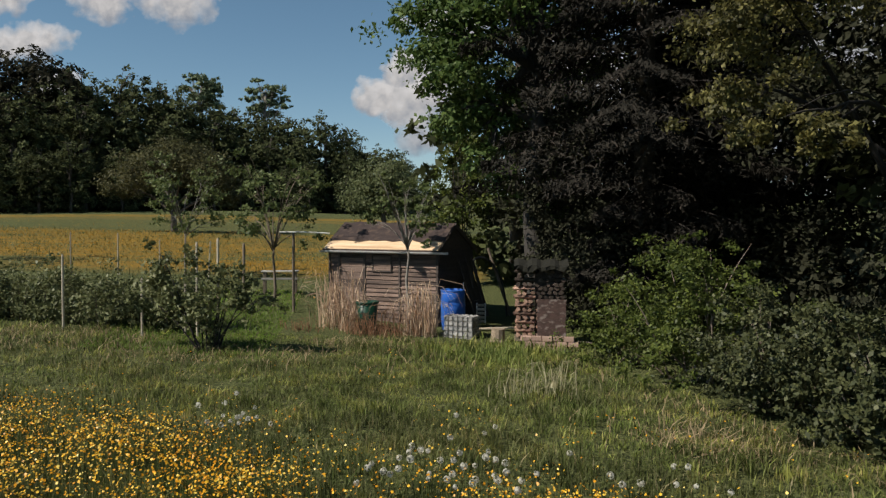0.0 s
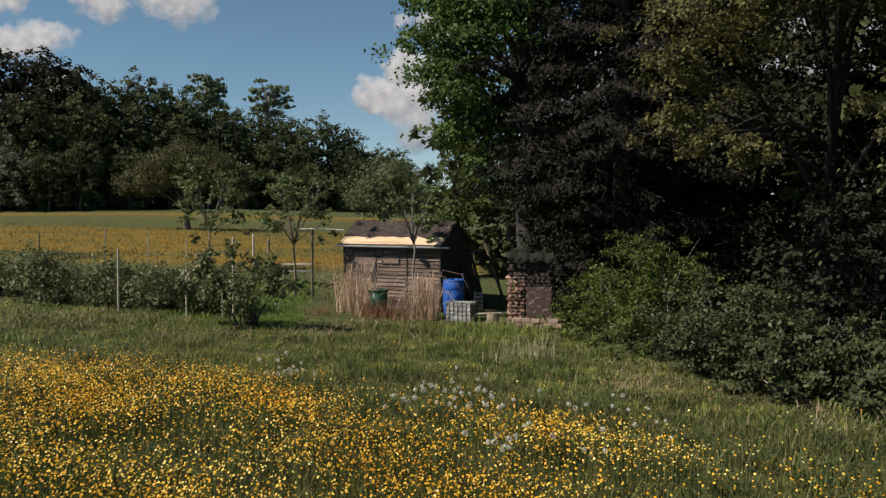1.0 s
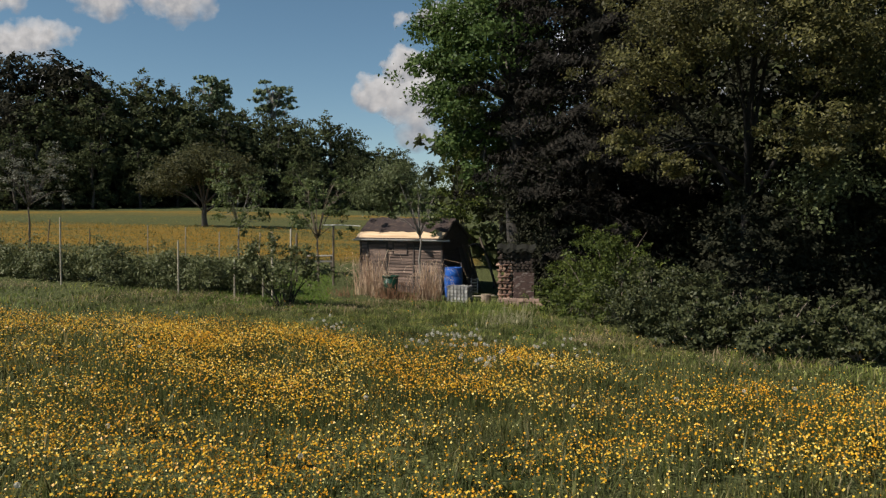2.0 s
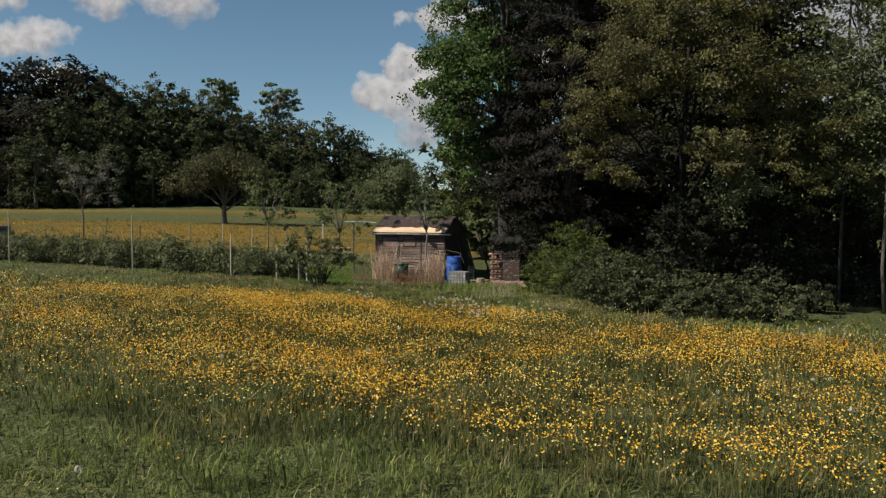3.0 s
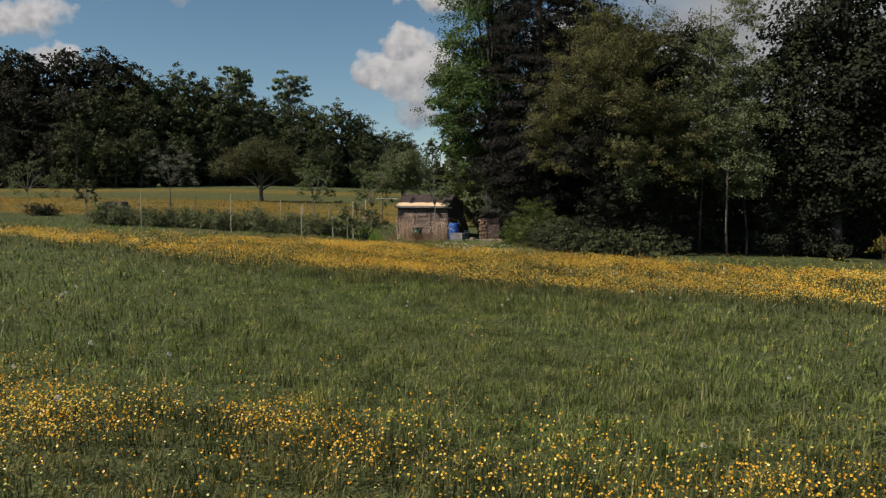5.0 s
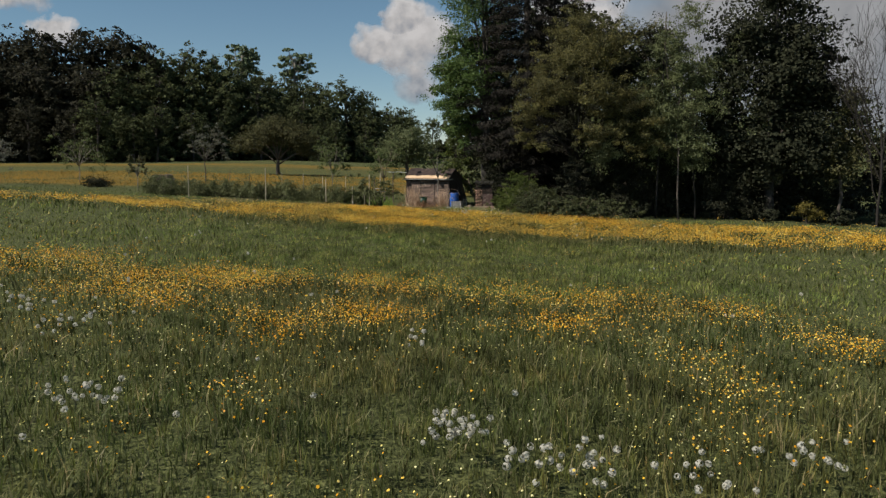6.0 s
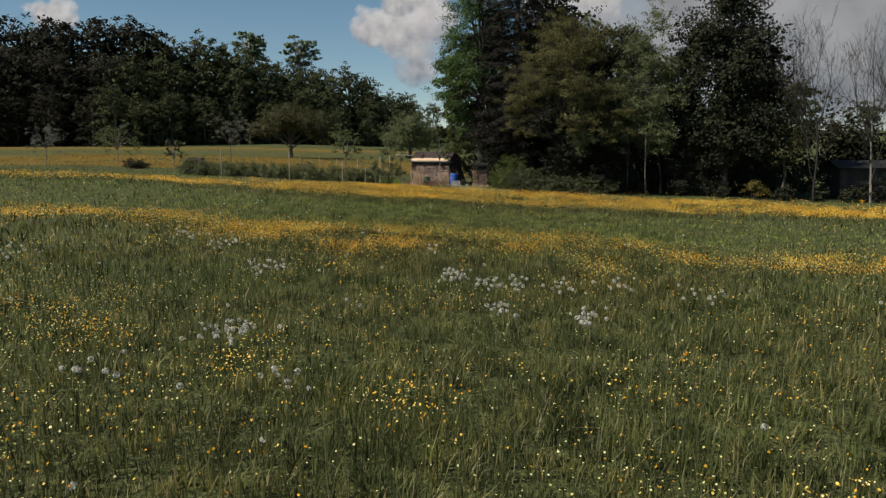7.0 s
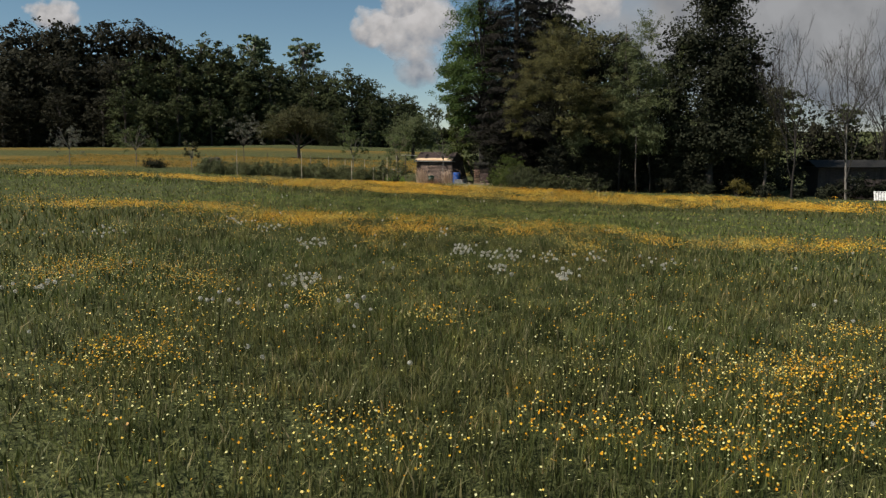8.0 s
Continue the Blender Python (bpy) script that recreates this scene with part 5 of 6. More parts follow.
# brambles: a long bank that comes forward from the wood
BR = "bramble bushes along the wood"
# the last two bushes wear the dark leaf that puts tree shade into colour
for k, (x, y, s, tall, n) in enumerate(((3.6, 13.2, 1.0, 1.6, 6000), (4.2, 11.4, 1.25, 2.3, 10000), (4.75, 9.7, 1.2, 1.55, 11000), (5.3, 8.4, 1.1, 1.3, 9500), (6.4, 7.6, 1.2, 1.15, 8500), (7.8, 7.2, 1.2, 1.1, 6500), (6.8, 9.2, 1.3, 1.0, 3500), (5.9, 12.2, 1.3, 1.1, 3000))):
    bush("bramble_bush", "tangled green bramble bush at the wood's edge" if k < 4 else "bramble bush under the trees", x, y,
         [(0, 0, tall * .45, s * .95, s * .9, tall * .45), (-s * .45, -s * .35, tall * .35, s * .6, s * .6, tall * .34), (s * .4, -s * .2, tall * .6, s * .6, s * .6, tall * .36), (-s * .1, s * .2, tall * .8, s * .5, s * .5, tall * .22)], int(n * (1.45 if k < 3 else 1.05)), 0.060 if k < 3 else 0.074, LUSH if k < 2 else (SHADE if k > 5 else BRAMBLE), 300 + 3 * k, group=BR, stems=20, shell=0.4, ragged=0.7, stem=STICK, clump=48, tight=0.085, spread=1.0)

# added shrubs that fill the dark beyond the stack; shade is their leaf colour
bush("shade_fill_shrub", "added shrub beside the firewood stack, coloured as the shade there", 3.7, 16.2, [(0, 0, 0.7, 1.1, 0.8, 0.75), (-0.5, 0.2, 1.5, 0.8, 0.7, 0.7), (0.5, 0, 1.7, 0.9, 0.7, 0.8), (0, 0.3, 2.4, 0.8, 0.7, 0.7)], 6500, 0.10, SHADE, 470, stems=10, stem=TWIG, ragged=0.4, clump=40)

bush("shade_fill_shrub", "tall added shrub behind the firewood stack, coloured as shade", 2.95, 17.0, [(0, 0, 0.8, 0.8, 0.6, 0.8), (0, 0, 2.0, 0.8, 0.6, 0.8), (-0.2, 0, 3.2, 0.9, 0.6, 0.9), (0.3, 0.1, 4.4, 0.9, 0.7, 0.9)], 7000, 0.10, SHADE, 473, stems=8, stem=TWIG, ragged=0.4, clump=40)

# deep shade inside the wood, made of filler leaf masses in a dark colour
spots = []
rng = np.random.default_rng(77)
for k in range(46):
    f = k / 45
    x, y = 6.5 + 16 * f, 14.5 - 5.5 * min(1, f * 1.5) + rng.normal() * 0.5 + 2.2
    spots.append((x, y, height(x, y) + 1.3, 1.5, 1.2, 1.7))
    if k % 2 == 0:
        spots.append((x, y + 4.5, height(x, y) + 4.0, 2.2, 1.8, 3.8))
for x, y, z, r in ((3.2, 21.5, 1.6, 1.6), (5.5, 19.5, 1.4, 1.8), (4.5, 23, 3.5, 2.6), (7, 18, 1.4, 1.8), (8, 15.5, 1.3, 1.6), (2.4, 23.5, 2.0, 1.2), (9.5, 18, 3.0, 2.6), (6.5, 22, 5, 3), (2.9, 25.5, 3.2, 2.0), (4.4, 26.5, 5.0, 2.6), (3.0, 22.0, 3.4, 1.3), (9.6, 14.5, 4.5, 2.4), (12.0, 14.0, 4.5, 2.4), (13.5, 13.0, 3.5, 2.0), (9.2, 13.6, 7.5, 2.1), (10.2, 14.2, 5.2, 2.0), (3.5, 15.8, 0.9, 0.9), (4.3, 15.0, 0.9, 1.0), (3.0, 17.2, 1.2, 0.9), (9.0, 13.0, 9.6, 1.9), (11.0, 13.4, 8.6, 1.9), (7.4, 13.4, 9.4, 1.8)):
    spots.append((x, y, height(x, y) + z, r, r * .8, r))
thicket("wood_undergrowth", "shrubs filling the inside of the wood, shade put into their colour", 78, spots, 74000, 0.16, SHADE)
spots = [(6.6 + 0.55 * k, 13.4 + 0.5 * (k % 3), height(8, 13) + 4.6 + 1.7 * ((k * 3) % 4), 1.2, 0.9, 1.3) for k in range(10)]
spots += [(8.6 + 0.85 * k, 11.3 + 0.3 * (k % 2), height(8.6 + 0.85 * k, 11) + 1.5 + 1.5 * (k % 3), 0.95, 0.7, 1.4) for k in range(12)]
thicket("shaded_foliage", "leaves in the wood behind the maple, coloured as deep shade", 80, spots, 40000, 0.12, SHADE)
spots = [(20.5 + 2.2 * k, 18.5 + 0.8 * (k % 3), height(20.5 + 2.2 * k, 18.5) + 3.1, 1.9, 1.6, 3.3 + 0.5 * (k % 2)) for k in range(13)]
thicket("far_hedge", "overgrown dark hedge behind the bare trees", 79, spots, 15000, 0.34, HORNBEAM, "hedge")
protos = [forest_tree(160 + k, 13.0, 3.6, FOREST, 4200, "dark broadleaf tree deep in the wood") for k in range(2)]
back = [(3.0, 27, 1.0, 1), (8.5, 25, 1.1, 2), (12.5, 18, 0.85, 3), (16, 20, 0.7, 4), (21, 17, 0.75, 5), (26, 20, 0.62, 2), (31, 20, 0.55, 1), (37, 22, 0.5, 4), (10.5, 14.5, 0.85, 4), (43, 26, 0.6, 3), (12, 30, 1.1, 0), (19.5, 14.5, 0.6, 1)]
for k, p in enumerate(protos):
    lay(p, [(x, y, s, a) for x, y, s, a in back[k::2]])

# small dark cabin and a corrugated panel at the far end of the wood
CABIN = thing("garden_cabin", 26.6, 10.4, height(26.6, 10.4) - 0.05, "dark timber cabin with a low roof under trees", "cabin", rz=-8)
part("wall", boxed(0, 1.2, 1.05, 4.4, 2.4, 2.1), DARKBOARD, CABIN)
part("roof", slope_slab(-0.45, 2.05, 1.2, 2.5, -2.5, 2.5, 0.06), DARKFELT, CABIN)
part("roof", slope_slab(2.85, 2.05, 1.2, 2.5, -2.5, 2.5, 0.06), DARKFELT, CABIN)
for k in range(22):
    part("board", boxed(-2.1 + 0.2 * k, -0.012, 1.05, 0.188, 0.024, 2.1, bevel=0.004), DARKBOARD, CABIN)
cw = part("window", boxed(-0.1, -0.036, 1.2, 0.72, 0.02, 0.5), PANE, CABIN)
for bx, bz, sx, sz in ((-0.1, 1.47, 0.82, 0.05), (-0.1, 0.93, 0.82, 0.05), (-0.49, 1.2, 0.05, 0.5), (0.29, 1.2, 0.05, 0.5), (-0.1, 1.2, 0.03, 0.5)):
    part("window_frame", boxed(bx, -0.052, bz, sx, 0.03, sz), GREYPLANK, cw)
PANEL = thing("corrugated_panel", 26.75, 6.4, height(26.75, 6.4) + 0.1, "pale corrugated sheet lying against a frame", "metal sheet", rz=-10)
bm = bmesh.new()
cols = []
for k in range(61):
    x = -0.9 + 1.8 * k / 60
    d = 0.02 * math.cos(k * math.pi / 2.5)
    cols.append([bm.verts.new((x, d, 0.0)), bm.verts.new((x, d + 0.15, 0.55)), bm.verts.new((x, d + 0.158, 0.55)), bm.verts.new((x, d + 0.008, 0.0))])
for a, b_ in zip(cols, cols[1:]):
    for k in range(4):
        bm.faces.new((a[k], b_[k], b_[(k + 1) % 4], a[(k + 1) % 4]))
part("sheet", bm, WHITEPAINT, PANEL)
part("prop", boxed(0, 0.16, 0.22, 1.7, 0.05, 0.6), DARKPOST, PANEL)

# ---- meadow grass ----
def scatter(rng, x0, x1, y0, y1, per_m2):
    n = int((x1 - x0) * (y1 - y0) * per_m2)
    return rng.uniform(x0, x1, n), rng.uniform(y0, y1, n)


def soft(x, y, s, k):
    """A cheap smooth field between 0 and 1."""
    return 0.5 + 0.25 * (np.sin(x * s + 2.1 * k + 1.7 * np.sin(y * s * 0.8 + k)) + np.cos(y * s * 1.3 - k + 1.3 * np.sin(x * s * 0.7 + 2 * k)))


def edge_line(x):
    """Where the meadow ends at bushes and trees."""
    return np.interp(x, [-60, -18, -9, -4, -1, 2.2, 3.4, 4.6, 8, 12, 20, 45], [28, 17.2, 14.6, 14.2, 15.2, 15.0, 10.4, 7.9, 6.4, 7.3, 6.0, 4.0])


def near_line(x):
    """Near edge of the broad flowering band."""
    return np.interp(x, [-20, -11, -5.2, -2.8, -1.6, 0.4, 2.0, 3.3, 5.4, 7.3, 16, 36], [6.3, 2.2, -2.2, -3.2, -3.6, -4.1, -4.6, -5.0, -5.6, -6.0, -7.6, -12.5])


def mid_line(x):
    """Line of the broken drifts in mid-meadow."""
    return np.interp(x, [-16, -8, -4, 0, 4, 8, 12, 20], [-10.5, -14.0, -15.8, -16.4, -17.4, -19.6, -22.0, -27.0])


rng = np.random.default_rng(91)
n = 3300000
gx_, gy_ = rng.uniform(-45, 40, n), rng.uniform(-46, 20, n)
dens = np.clip(1.0 / (1 + np.abs(gx_ / 4.4) ** 2.8), 0.03, 1) * np.where(gy_ < -37, 0.1, 1.0)
k = rng.uniform(0, 1, n) < dens
gx_, gy_, gw = gx_[k], gy_[k], 0.0115 * np.clip(dens[k], 0.035, 1) ** -0.45
# blades gather into tussocks
cx_, cy_ = np.floor(gx_ / 0.26 + 0.3 * np.sin(gy_ * 5.0)), np.floor(gy_ / 0.26 + 0.3 * np.sin(gx_ * 4.0))
jx, jy = np.modf(np.abs(np.sin(cx_ * 12.99 + cy_ * 78.23) * 437.58))[0], np.modf(np.abs(np.sin(cx_ * 39.35 + cy_ * 11.14) * 271.83))[0]
gx_ += 0.42 * ((cx_ + jx - 0.3 * np.sin(gy_ * 5.0)) * 0.26 - gx_) * rng.uniform(0.2, 1.0, len(gx_))
gy_ += 0.42 * ((cy_ + jy - 0.3 * np.sin(gx_ * 4.0)) * 0.26 - gy_) * rng.uniform(0.2, 1.0, len(gy_))
keep = gy_ < edge_line(gx_) + 0.5
gx_, gy_, gw = gx_[keep], gy_[keep], gw[keep]
tall = 0.11 + 0.13 * soft(gx_, gy_, 0.55, 3) + 0.19 * soft(gx_, gy_, 2.6, 5) * rng.uniform(0.2, 1.2, len(gx_))
fresh = (gy_ < near_line(gx_) - 0.4 + 1.2 * soft(gx_, gy_, 1.5, 12)) & (gy_ > mid_line(gx_) + 0.4 + 1.6 * soft(gx_, gy_, 0.9, 13))
tall *= 0.55 + 0.85 * soft(gx_ + 0.3 * np.sin(gy_ * 3.1), gy_, 6.5, 14)
fresh |= gy_ > 7.6 - 0.35 * gx_ + 2.0 * (soft(gx_, gy_, 0.9, 15) - 0.5)
fresh &= rng.uniform(0, 1, len(gx_)) < 0.8
tall *= np.where(fresh, np.where(gy_ < 4.0, 0.56, 0.95), 1.0) * np.where(gy_ > 5.6 - 0.25 * gx_, 0.62, 0.88)
tall *= np.where(gy_ > 9.0 - 0.3 * gx_, 0.75, 1.0) * np.where((gy_ > 12.2) & (gx_ > -5), 0.65, 1.0)
bent = rng.uniform(0, 1, len(gx_)) < 0.7
q = blade_quads(rng, gx_[fresh], gy_[fresh], height(gx_[fresh], gy_[fresh]), tall[fresh], gw[fresh], 0.5, 0.8)
tagged(mesh_object("fresh_grass", quads_mesh("fresh_grass", q), STRIP), "short fresh green grass between the flowering bands", "grass", kind="stuff")
gx_, gy_, gw, tall, bent = gx_[~fresh], gy_[~fresh], gw[~fresh], tall[~fresh], bent[~fresh]
q = blade_quads(rng, gx_[bent], gy_[bent], height(gx_[bent], gy_[bent]), tall[bent], gw[bent], 0.4, 0.8)
tagged(mesh_object("meadow_grass", quads_mesh("meadow_grass", q), MEADOW), "tall uncut meadow grass, mixed green blades", "grass", kind="stuff")
q = spike_tris(rng, gx_[~bent], gy_[~bent], height(gx_[~bent], gy_[~bent]), tall[~bent], gw[~bent], 0.26)
tagged(mesh_object("upright_grass", quads_mesh("upright_grass", q, 3), MEADOW), "fine upright meadow grass blades among flowers", "grass", kind="stuff")
a, b_ = scatter(rng, -9, 7, 5.0, 15.2, 330)
k = (b_ < edge_line(a) - 0.1) & (rng.uniform(0, 1, len(a)) < 0.25 + 0.9 * soft(a, b_, 1.9, 31))
a, b_ = a[k], b_[k]
q = blade_quads(rng, a, b_, height(a, b_), 0.07 + 0.15 * soft(a, b_, 2.2, 32) * rng.uniform(0.5, 1.2, len(a)), 0.011, 0.5, 0.8)
tagged(mesh_object("verge_grass", quads_mesh("verge_grass", q), MEADOW), "tufted yellow-green grass in front of the garden", "grass", kind="stuff")
a, b_ = scatter(rng, -6.6, -2.6, 12.6, 21, 420)
k = np.abs(a + 4.4 + 0.1 * (b_ - 13)) < 1.6
q = blade_quads(rng, a[k], b_[k], height(a[k], b_[k]), np.full(k.sum(), 0.10), 0.014, 0.4, 0.5)
tagged(mesh_object("lawn_grass", quads_mesh("lawn_grass", q), LAWN), "short bright green mown grass between bushes and shed", "grass", kind="stuff")
a, b_ = scatter(rng, -45, 0, 16, 50, 10)
q = blade_quads(rng, a, b_, height(a, b_), rng.uniform(0.08, 0.24, len(a)), 0.03, 0.5, 0.5)
tagged(mesh_object("field_grass", quads_mesh("field_grass", q), GRASS), "rough grass of the back field", "grass", kind="stuff")
n = 2600
a, b_ = rng.normal(1.4, 0.8, n), rng.normal(13.4, 0.7, n)
q = blade_quads(rng, a, b_, height(a, b_), rng.uniform(0.12, 0.36, n), 0.02, 0.45, 0.8)
tagged(mesh_object("nettle_grass", quads_mesh("nettle_grass", q), STRIP), "lush tall green weeds before the firewood", "weeds", kind="stuff")


n = 5200
a = rng.uniform(-14, 9, n)
b_ = edge_line(a) - np.abs(rng.normal(size=n)) * 1.6 - 0.2
k = soft(a, b_, 1.1, 11) > 0.42
a, b_ = np.concatenate([a[k], rng.normal(3.0, 0.45, 380)]), np.concatenate([b_[k], rng.normal(7.9, 0.35, 380)])
q = blade_quads(rng, a, b_, height(a, b_), rng.uniform(0.08, 0.24, len(a)), 0.012, 0.9, 0.8)
tagged(mesh_object("dry_thatch", quads_mesh("dry_thatch", q), THATCH), "thin dry straw lying along the bushes", "dry grass", kind="stuff")


# ---- flowers ----
def discs(rng, x, y, z, r, tilt=0.5, sides=5):
    """Flower heads, tilted every way."""
    n = len(x)
    nrm = unit(np.stack([rng.normal(size=n) * tilt, rng.normal(size=n) * tilt - 0.15, np.ones(n)], 1))
    ax = unit(np.cross(nrm, rng.normal(size=(n, 3))))
    sd = np.cross(nrm, ax)
    c = np.stack([x, y, z], 1)
    rr = (r * rng.uniform(0.55, 1.25, n))[:, None]
    return np.stack([c + rr * (math.cos(k * 6.2832 / sides) * ax + math.sin(k * 6.2832 / sides) * sd) for k in range(sides)], 1)


# drifts: x, y and half sizes in metres
MID_DRIFTS = ((-8.1, -14.0, 0.9, 1.5), (-5.6, -16.2, 0.9, 1.2), (-4.9, -15.2, 1.2, 1.2), (-4.7, -18.0, 0.7, 0.8), (-3.4, -15.5, 0.7, 0.7), (-2.5, -19.2, 0.7, 0.8), (-1.5, -15.6, 0.6, 0.7), (-0.4, -15.8, 0.5, 0.7), (-1.1, -18.4, 0.7, 0.9), (1.7, -16.6, 1.1, 0.8), (1.7, -19.0, 0.8, 0.6), (4.0, -17.5, 0.9, 0.6), (2.7, -21.4, 0.3, 0.8), (-12.4, -13.0, 2.0, 1.3), (8.6, -19.9, 2.4, 1.0), (5.0, -19.6, 0.5, 0.6))
LOW_DRIFTS = ((-6.4, -26.7, 0.9, 1.0), (-4.6, -27.2, 0.5, 0.6), (-3.7, -31.6, 0.65, 0.9), (-3.3, -32.8, 0.4, 0.4), (-2.3, -28.3, 0.3, 0.5), (-0.7, -29.4, 0.25, 0.4), (-2.5, -32.9, 0.35, 0.3), (-1.3, -33.3, 0.3, 0.35), (-0.8, -33.9, 0.4, 0.3), (1.1, -31.3, 0.25, 0.3), (4.6, -29.8, 0.4, 0.5), (3.3, -31.5, 1.1, 0.6), (1.8, -33.6, 0.6, 0.35), (0.8, -33.3, 0.7, 0.4), (3.0, -32.9, 0.7, 0.8), (2.1, -32.5, 0.6, 0.4), (-2.1, -22.3, 0.2, 0.3), (2.0, -23.4, 0.3, 0.3))
TOP_DRIFTS = ((-2.8, 6.3, 1.0), (-1.4, 5.5, 0.5), (-4.5, 6.9, 1.0), (-3.5, 5.2, 0.8), (1.5, 4.9, 0.6), (-0.2, 3.6, 0.7), (-2.9, 3.5, 0.7), (-1.6, 3.2, 0.6), (-3.7, 4.4, 0.6), (0.9, 3.4, 0.5))


def flower_density(x, y):
    """Flowering bands: a broad one along the bushes, a broken one in mid-meadow, drifts nearer."""
    far = np.interp(x, [-20, -9, 0, 4.3, 6.6, 16, 36], [13.0, 9.3, 6.9, 4.5, 3.3, 1.2, -3.0])
    near = near_line(x)
    patch = np.clip(1.7 * (soft(x, y, 0.8, 1) + soft(x, y, 2.4, 2) * 1.1 + soft(x, y, 5.0, 9) * 0.5) - 1.95, 0, 1.1)
    b1 = np.clip((far - y) / 1.2, 0, 1) * np.clip((y - near) / 1.5, 0, 1)
    d = b1 * (0.20 + 1.05 * patch) * np.interp(y, [2.5, 4.0], [1.0, 0.7])
    c2 = mid_line(x)
    b2 = np.exp(-((y - c2) / 1.5) ** 2)
    d = d + b2 * (0.025 + 0.13 * np.clip(soft(x, y, 2.0, 4) * 2.0 - 0.8, 0, 1)) * np.interp(x, [0, 6], [1.0, 0.6])
    broken = np.clip(soft(x, y, 2.6, 6) * 1.5 + soft(x, y, 6.0, 3) * 0.7 - 0.55, 0.08, 1.2)
    mid = sum(np.exp(-((x - px) / rx) ** 2 - ((y - py) / ry) ** 2) for px, py, rx, ry in MID_DRIFTS)
    d = d + 1.7 * np.clip(mid, 0, 1.1) * broken
    low = sum(np.exp(-((x - px) / rx) ** 2 - ((y - py) / ry) ** 2) for px, py, rx, ry in LOW_DRIFTS)
    d = d + 0.95 * np.clip(low, 0, 1.1) * broken
    top = sum(np.exp(-((x - px) ** 2 + (y - py) ** 2) / (r * r)) for px, py, r in TOP_DRIFTS)
    d = d + np.clip(top, 0, 1.2) * (0.6 + 1.2 * broken)
    d = d + 0.05 * (y < c2 - 1) * np.clip(soft(x, y, 1.1, 8) * 1.5 - 0.35, 0.1, 1) + 0.003 + 0.014 * (y > near) * (y < 8.0)
    return np.where(y < np.minimum(edge_line(x) - 1.0, 11.5 - 0.1 * x), d, 0)


cand = []
for x0, x1, d in ((-9, 9, 640), (-18, -9, 250), (9, 18, 250), (-38, -18, 70), (18, 36, 70)):
    a, b_ = scatter(rng, x0, x1, -36.5, 16, d)
    k = rng.uniform(0, 1, len(a)) < flower_density(a, b_) / 4.3
    m = 1 + rng.poisson(3.3 if d == 640 else 5.0, k.sum())
    a, b_ = np.repeat(a[k], m), np.repeat(b_[k], m)
    a, b_ = a + rng.normal(size=len(a)) * 0.12, b_ + rng.normal(size=len(a)) * 0.12
    k = np.ones(len(a), bool)
    cand.append(np.stack([a[k], b_[k], np.full(k.sum(), 0.0105 if d == 640 else (0.0155 if d == 250 else 0.026))], 1))
f = np.concatenate(cand)
fz = height(f[:, 0], f[:, 1]) + 0.15 + 0.21 * rng.uniform(0, 1, len(f)) + 0.08 * soft(f[:, 0], f[:, 1], 0.55, 3)
k = (np.abs(f[:, 0]) < 5) & ((f[:, 1] < -24) | (f[:, 1] > -1.0))
tagged(mesh_object("buttercups", quads_mesh("buttercups", discs(rng, f[k, 0], f[k, 1], fz[k], f[k, 2], 0.75), 5), PETAL), "yellow buttercups flowering in broad drifts", "flowers", kind="stuff")
tagged(mesh_object("buttercup_drifts", quads_mesh("buttercup_drifts", discs(rng, f[~k, 0], f[~k, 1], fz[~k], f[~k, 2] * 1.1, 0.75, sides=4), 4), PETAL), "distant drifts of yellow and orange buttercups", "flowers", kind="stuff")
k = (np.abs(f[:, 0]) < 5) & ((f[:, 1] < -21) | (f[:, 1] > 1.5))
f, fz = f[k], fz[k]
st = blade_quads(rng, f[:, 0], f[:, 1], height(f[:, 0], f[:, 1]), fz - height(f[:, 0], f[:, 1]), 0.006, 0.0, 0.0)
tagged(mesh_object("buttercup_stems", quads_mesh("buttercup_stems", st), GRASS), "thin green buttercup stems", "flowers", kind="stuff")
a, b_ = scatter(rng, -9, 9, -36.0, 5.5, 120)
low = sum(np.exp(-((a - px) / (1.6 * rx)) ** 2 - ((b_ - py) / (1.6 * ry)) ** 2) for px, py, rx, ry in LOW_DRIFTS)
d = np.where(b_ < mid_line(a) + 1.0, 0.04 + 0.30 * np.clip(soft(a, b_, 1.3, 21) * 1.6 + soft(a, b_, 4.0, 22) - 0.95, 0, 1) + 0.9 * np.clip(low, 0, 1), 0.0)
d = d + np.where(b_ > near_line(a), 0.25 * soft(a, b_, 2.1, 23), 0.0)
k = rng.uniform(0, 1, len(a)) < d
a, b_ = a[k], b_[k]
tagged(mesh_object("pale_flowers", quads_mesh("pale_flowers", discs(rng, a, b_, height(a, b_) + rng.uniform(0.22, 0.40, len(a)), np.full(len(a), 0.0085), sides=5), 5), PALEPETAL), "small pale lemon-yellow flowers scattered in the grass", "flowers", kind="stuff")
a, b_ = scatter(rng, -42, 0, 19, 62, 50)
d = soft(a, b_, 0.35, 7) * np.where((b_ > 24) & (b_ < 46) | (b_ > 78), 1.0, 0.06)
k = rng.uniform(0, 1, len(a)) < d
a, b_ = a[k], b_[k]
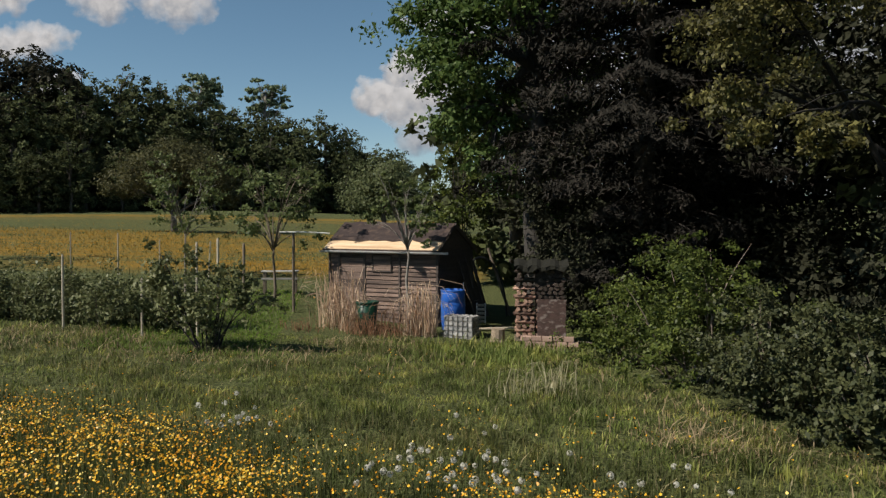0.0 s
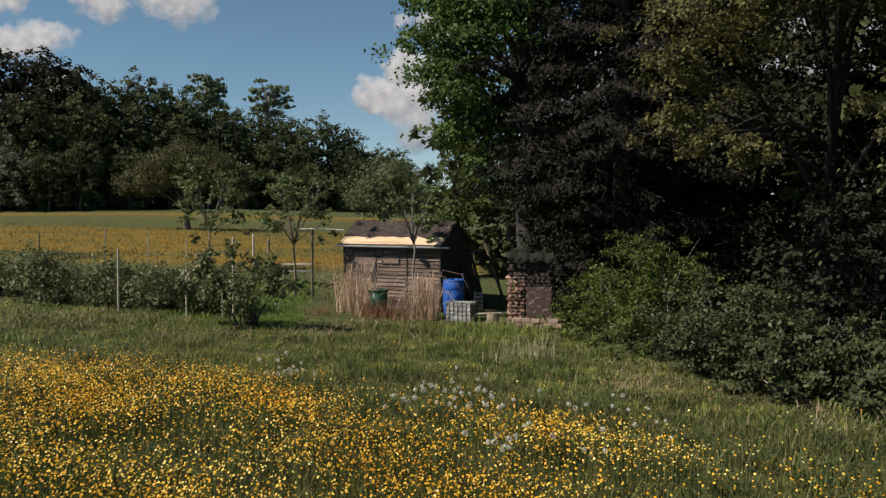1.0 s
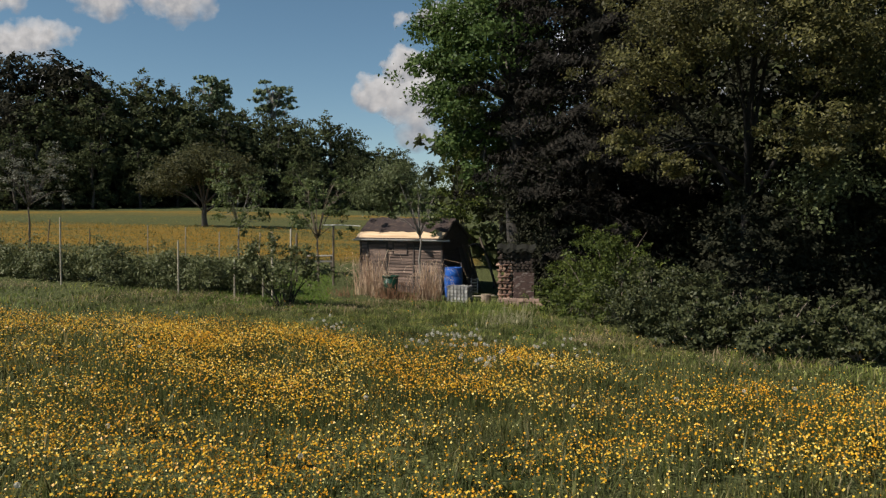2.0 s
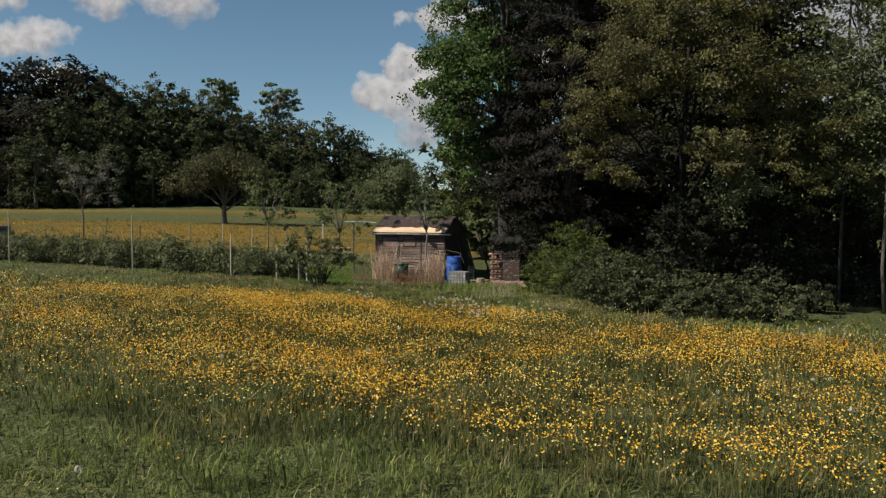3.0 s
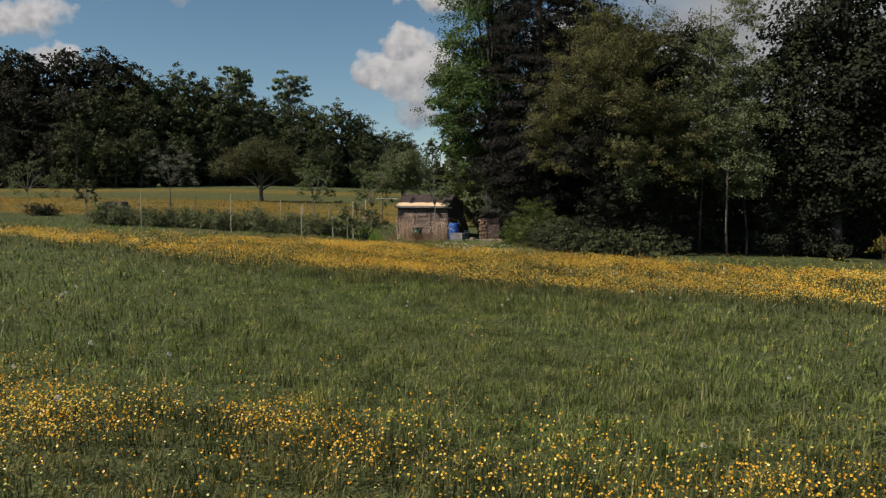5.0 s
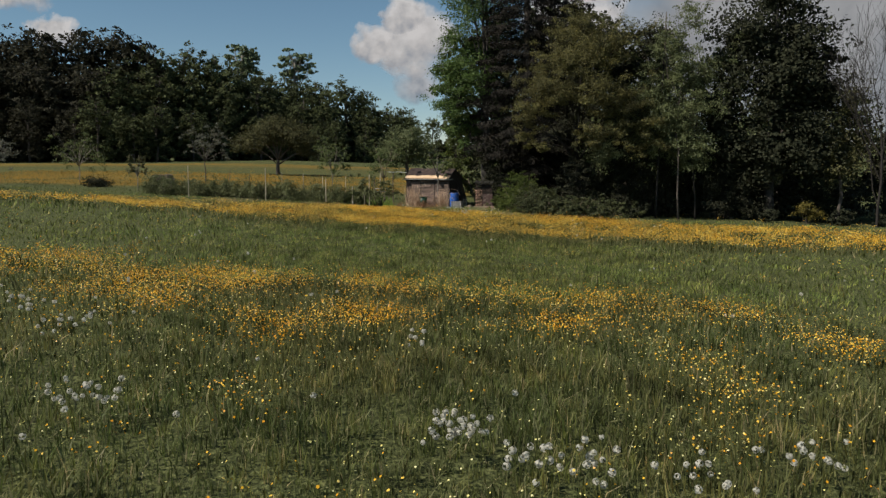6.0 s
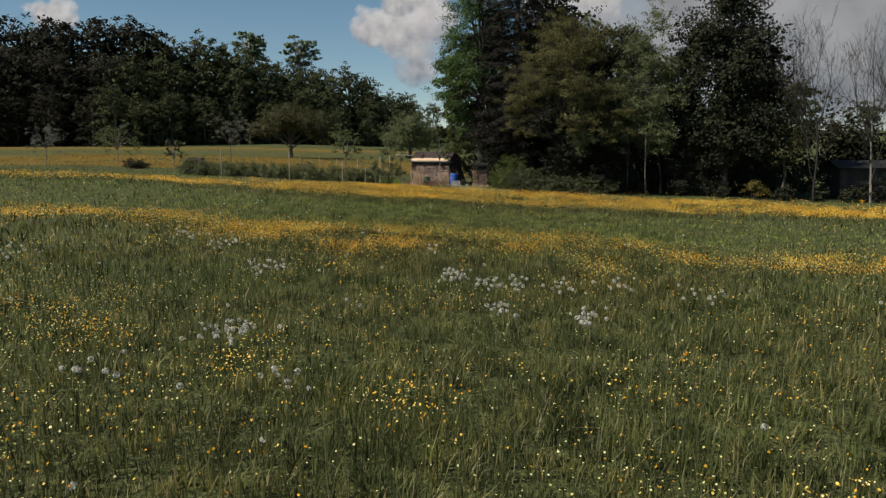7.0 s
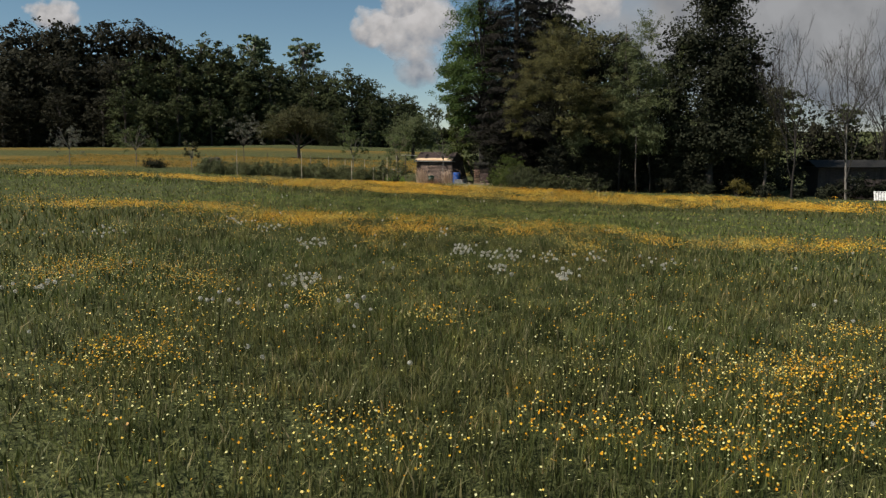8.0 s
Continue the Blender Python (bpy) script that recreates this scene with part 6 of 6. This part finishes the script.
tagged(mesh_object("field_flowers", quads_mesh("field_flowers", discs(rng, a, b_, height(a, b_) + rng.uniform(0.1, 0.3, len(a)), np.full(len(a), 0.025), 0.8, sides=4), 4), FIELDPETAL), "orange-yellow flowers across the back field", "flowers", kind="stuff")


def clock_quads(rng, x, y, z, r):
    """Dandelion seed heads: balls of fine spokes."""
    per = 30
    n = len(x)
    c = np.repeat(np.stack([x, y, z], 1), per, 0)
    rr = np.repeat(r, per)[:, None]
    d = unit(rng.normal(size=(n * per, 3)))
    s = unit(np.cross(d, rng.normal(size=(n * per, 3))))
    t = np.cross(d, s)
    tip = c + d * rr
    w = rr * 0.40
    return np.stack([tip + s * w, tip + t * w, tip - s * w, tip - t * w], 1)


pts = []
for x, y, s, n in ((-1.8, 7.5, 0.45, 50), (-0.1, 6.0, 0.35, 46), (0.6, 5.7, 0.45, 70), (0.9, 4.3, 0.5, 50), (2.2, 5.5, 0.8, 40), (0.6, 7.4, 0.6, 16), (-2.7, -27.6, 0.45, 42), (-0.1, -23.4, 0.32, 40), (0.7, -24.0, 0.42, 38), (0.5, -26.3, 0.22, 22), (1.6, -26.4, 0.32, 26), (2.6, -23.8, 0.4, 18), (-3.4, -22.7, 0.4, 32), (3.6, -24.7, 0.4, 16), (-0.5, -20.6, 0.2, 9), (1.6, -24.2, 0.25, 16), (-4.9, -19.9, 0.6, 24), (-5.9, -18.8, 0.6, 24), (-8.1, -22.3, 0.6, 18), (-3.6, -29.0, 0.3, 12), (-1.6, -29.5, 0.25, 9), (-6.1, -28.5, 0.5, 14)):
    n = int(n * (0.30 if y > 0 else 0.8))
    pts.append(np.stack([rng.normal(x, s * 0.5, n), rng.normal(y, s * 0.4, n)], 1))
a, b_ = scatter(rng, -9, 9, -35, 8, 0.14)
pts.append(np.stack([a, b_], 1))
p = np.concatenate(pts)
p = p[p[:, 1] < edge_line(p[:, 0]) - 0.8]
hz = height(p[:, 0], p[:, 1]) + rng.uniform(0.28, 0.48, len(p))
tagged(mesh_object("dandelion_clocks", quads_mesh("dandelion_clocks", clock_quads(rng, p[:, 0], p[:, 1], hz, rng.uniform(0.019, 0.030, len(p)))), CLOCK), "white fluffy dandelion seed heads above the grass", "flowers", kind="stuff")
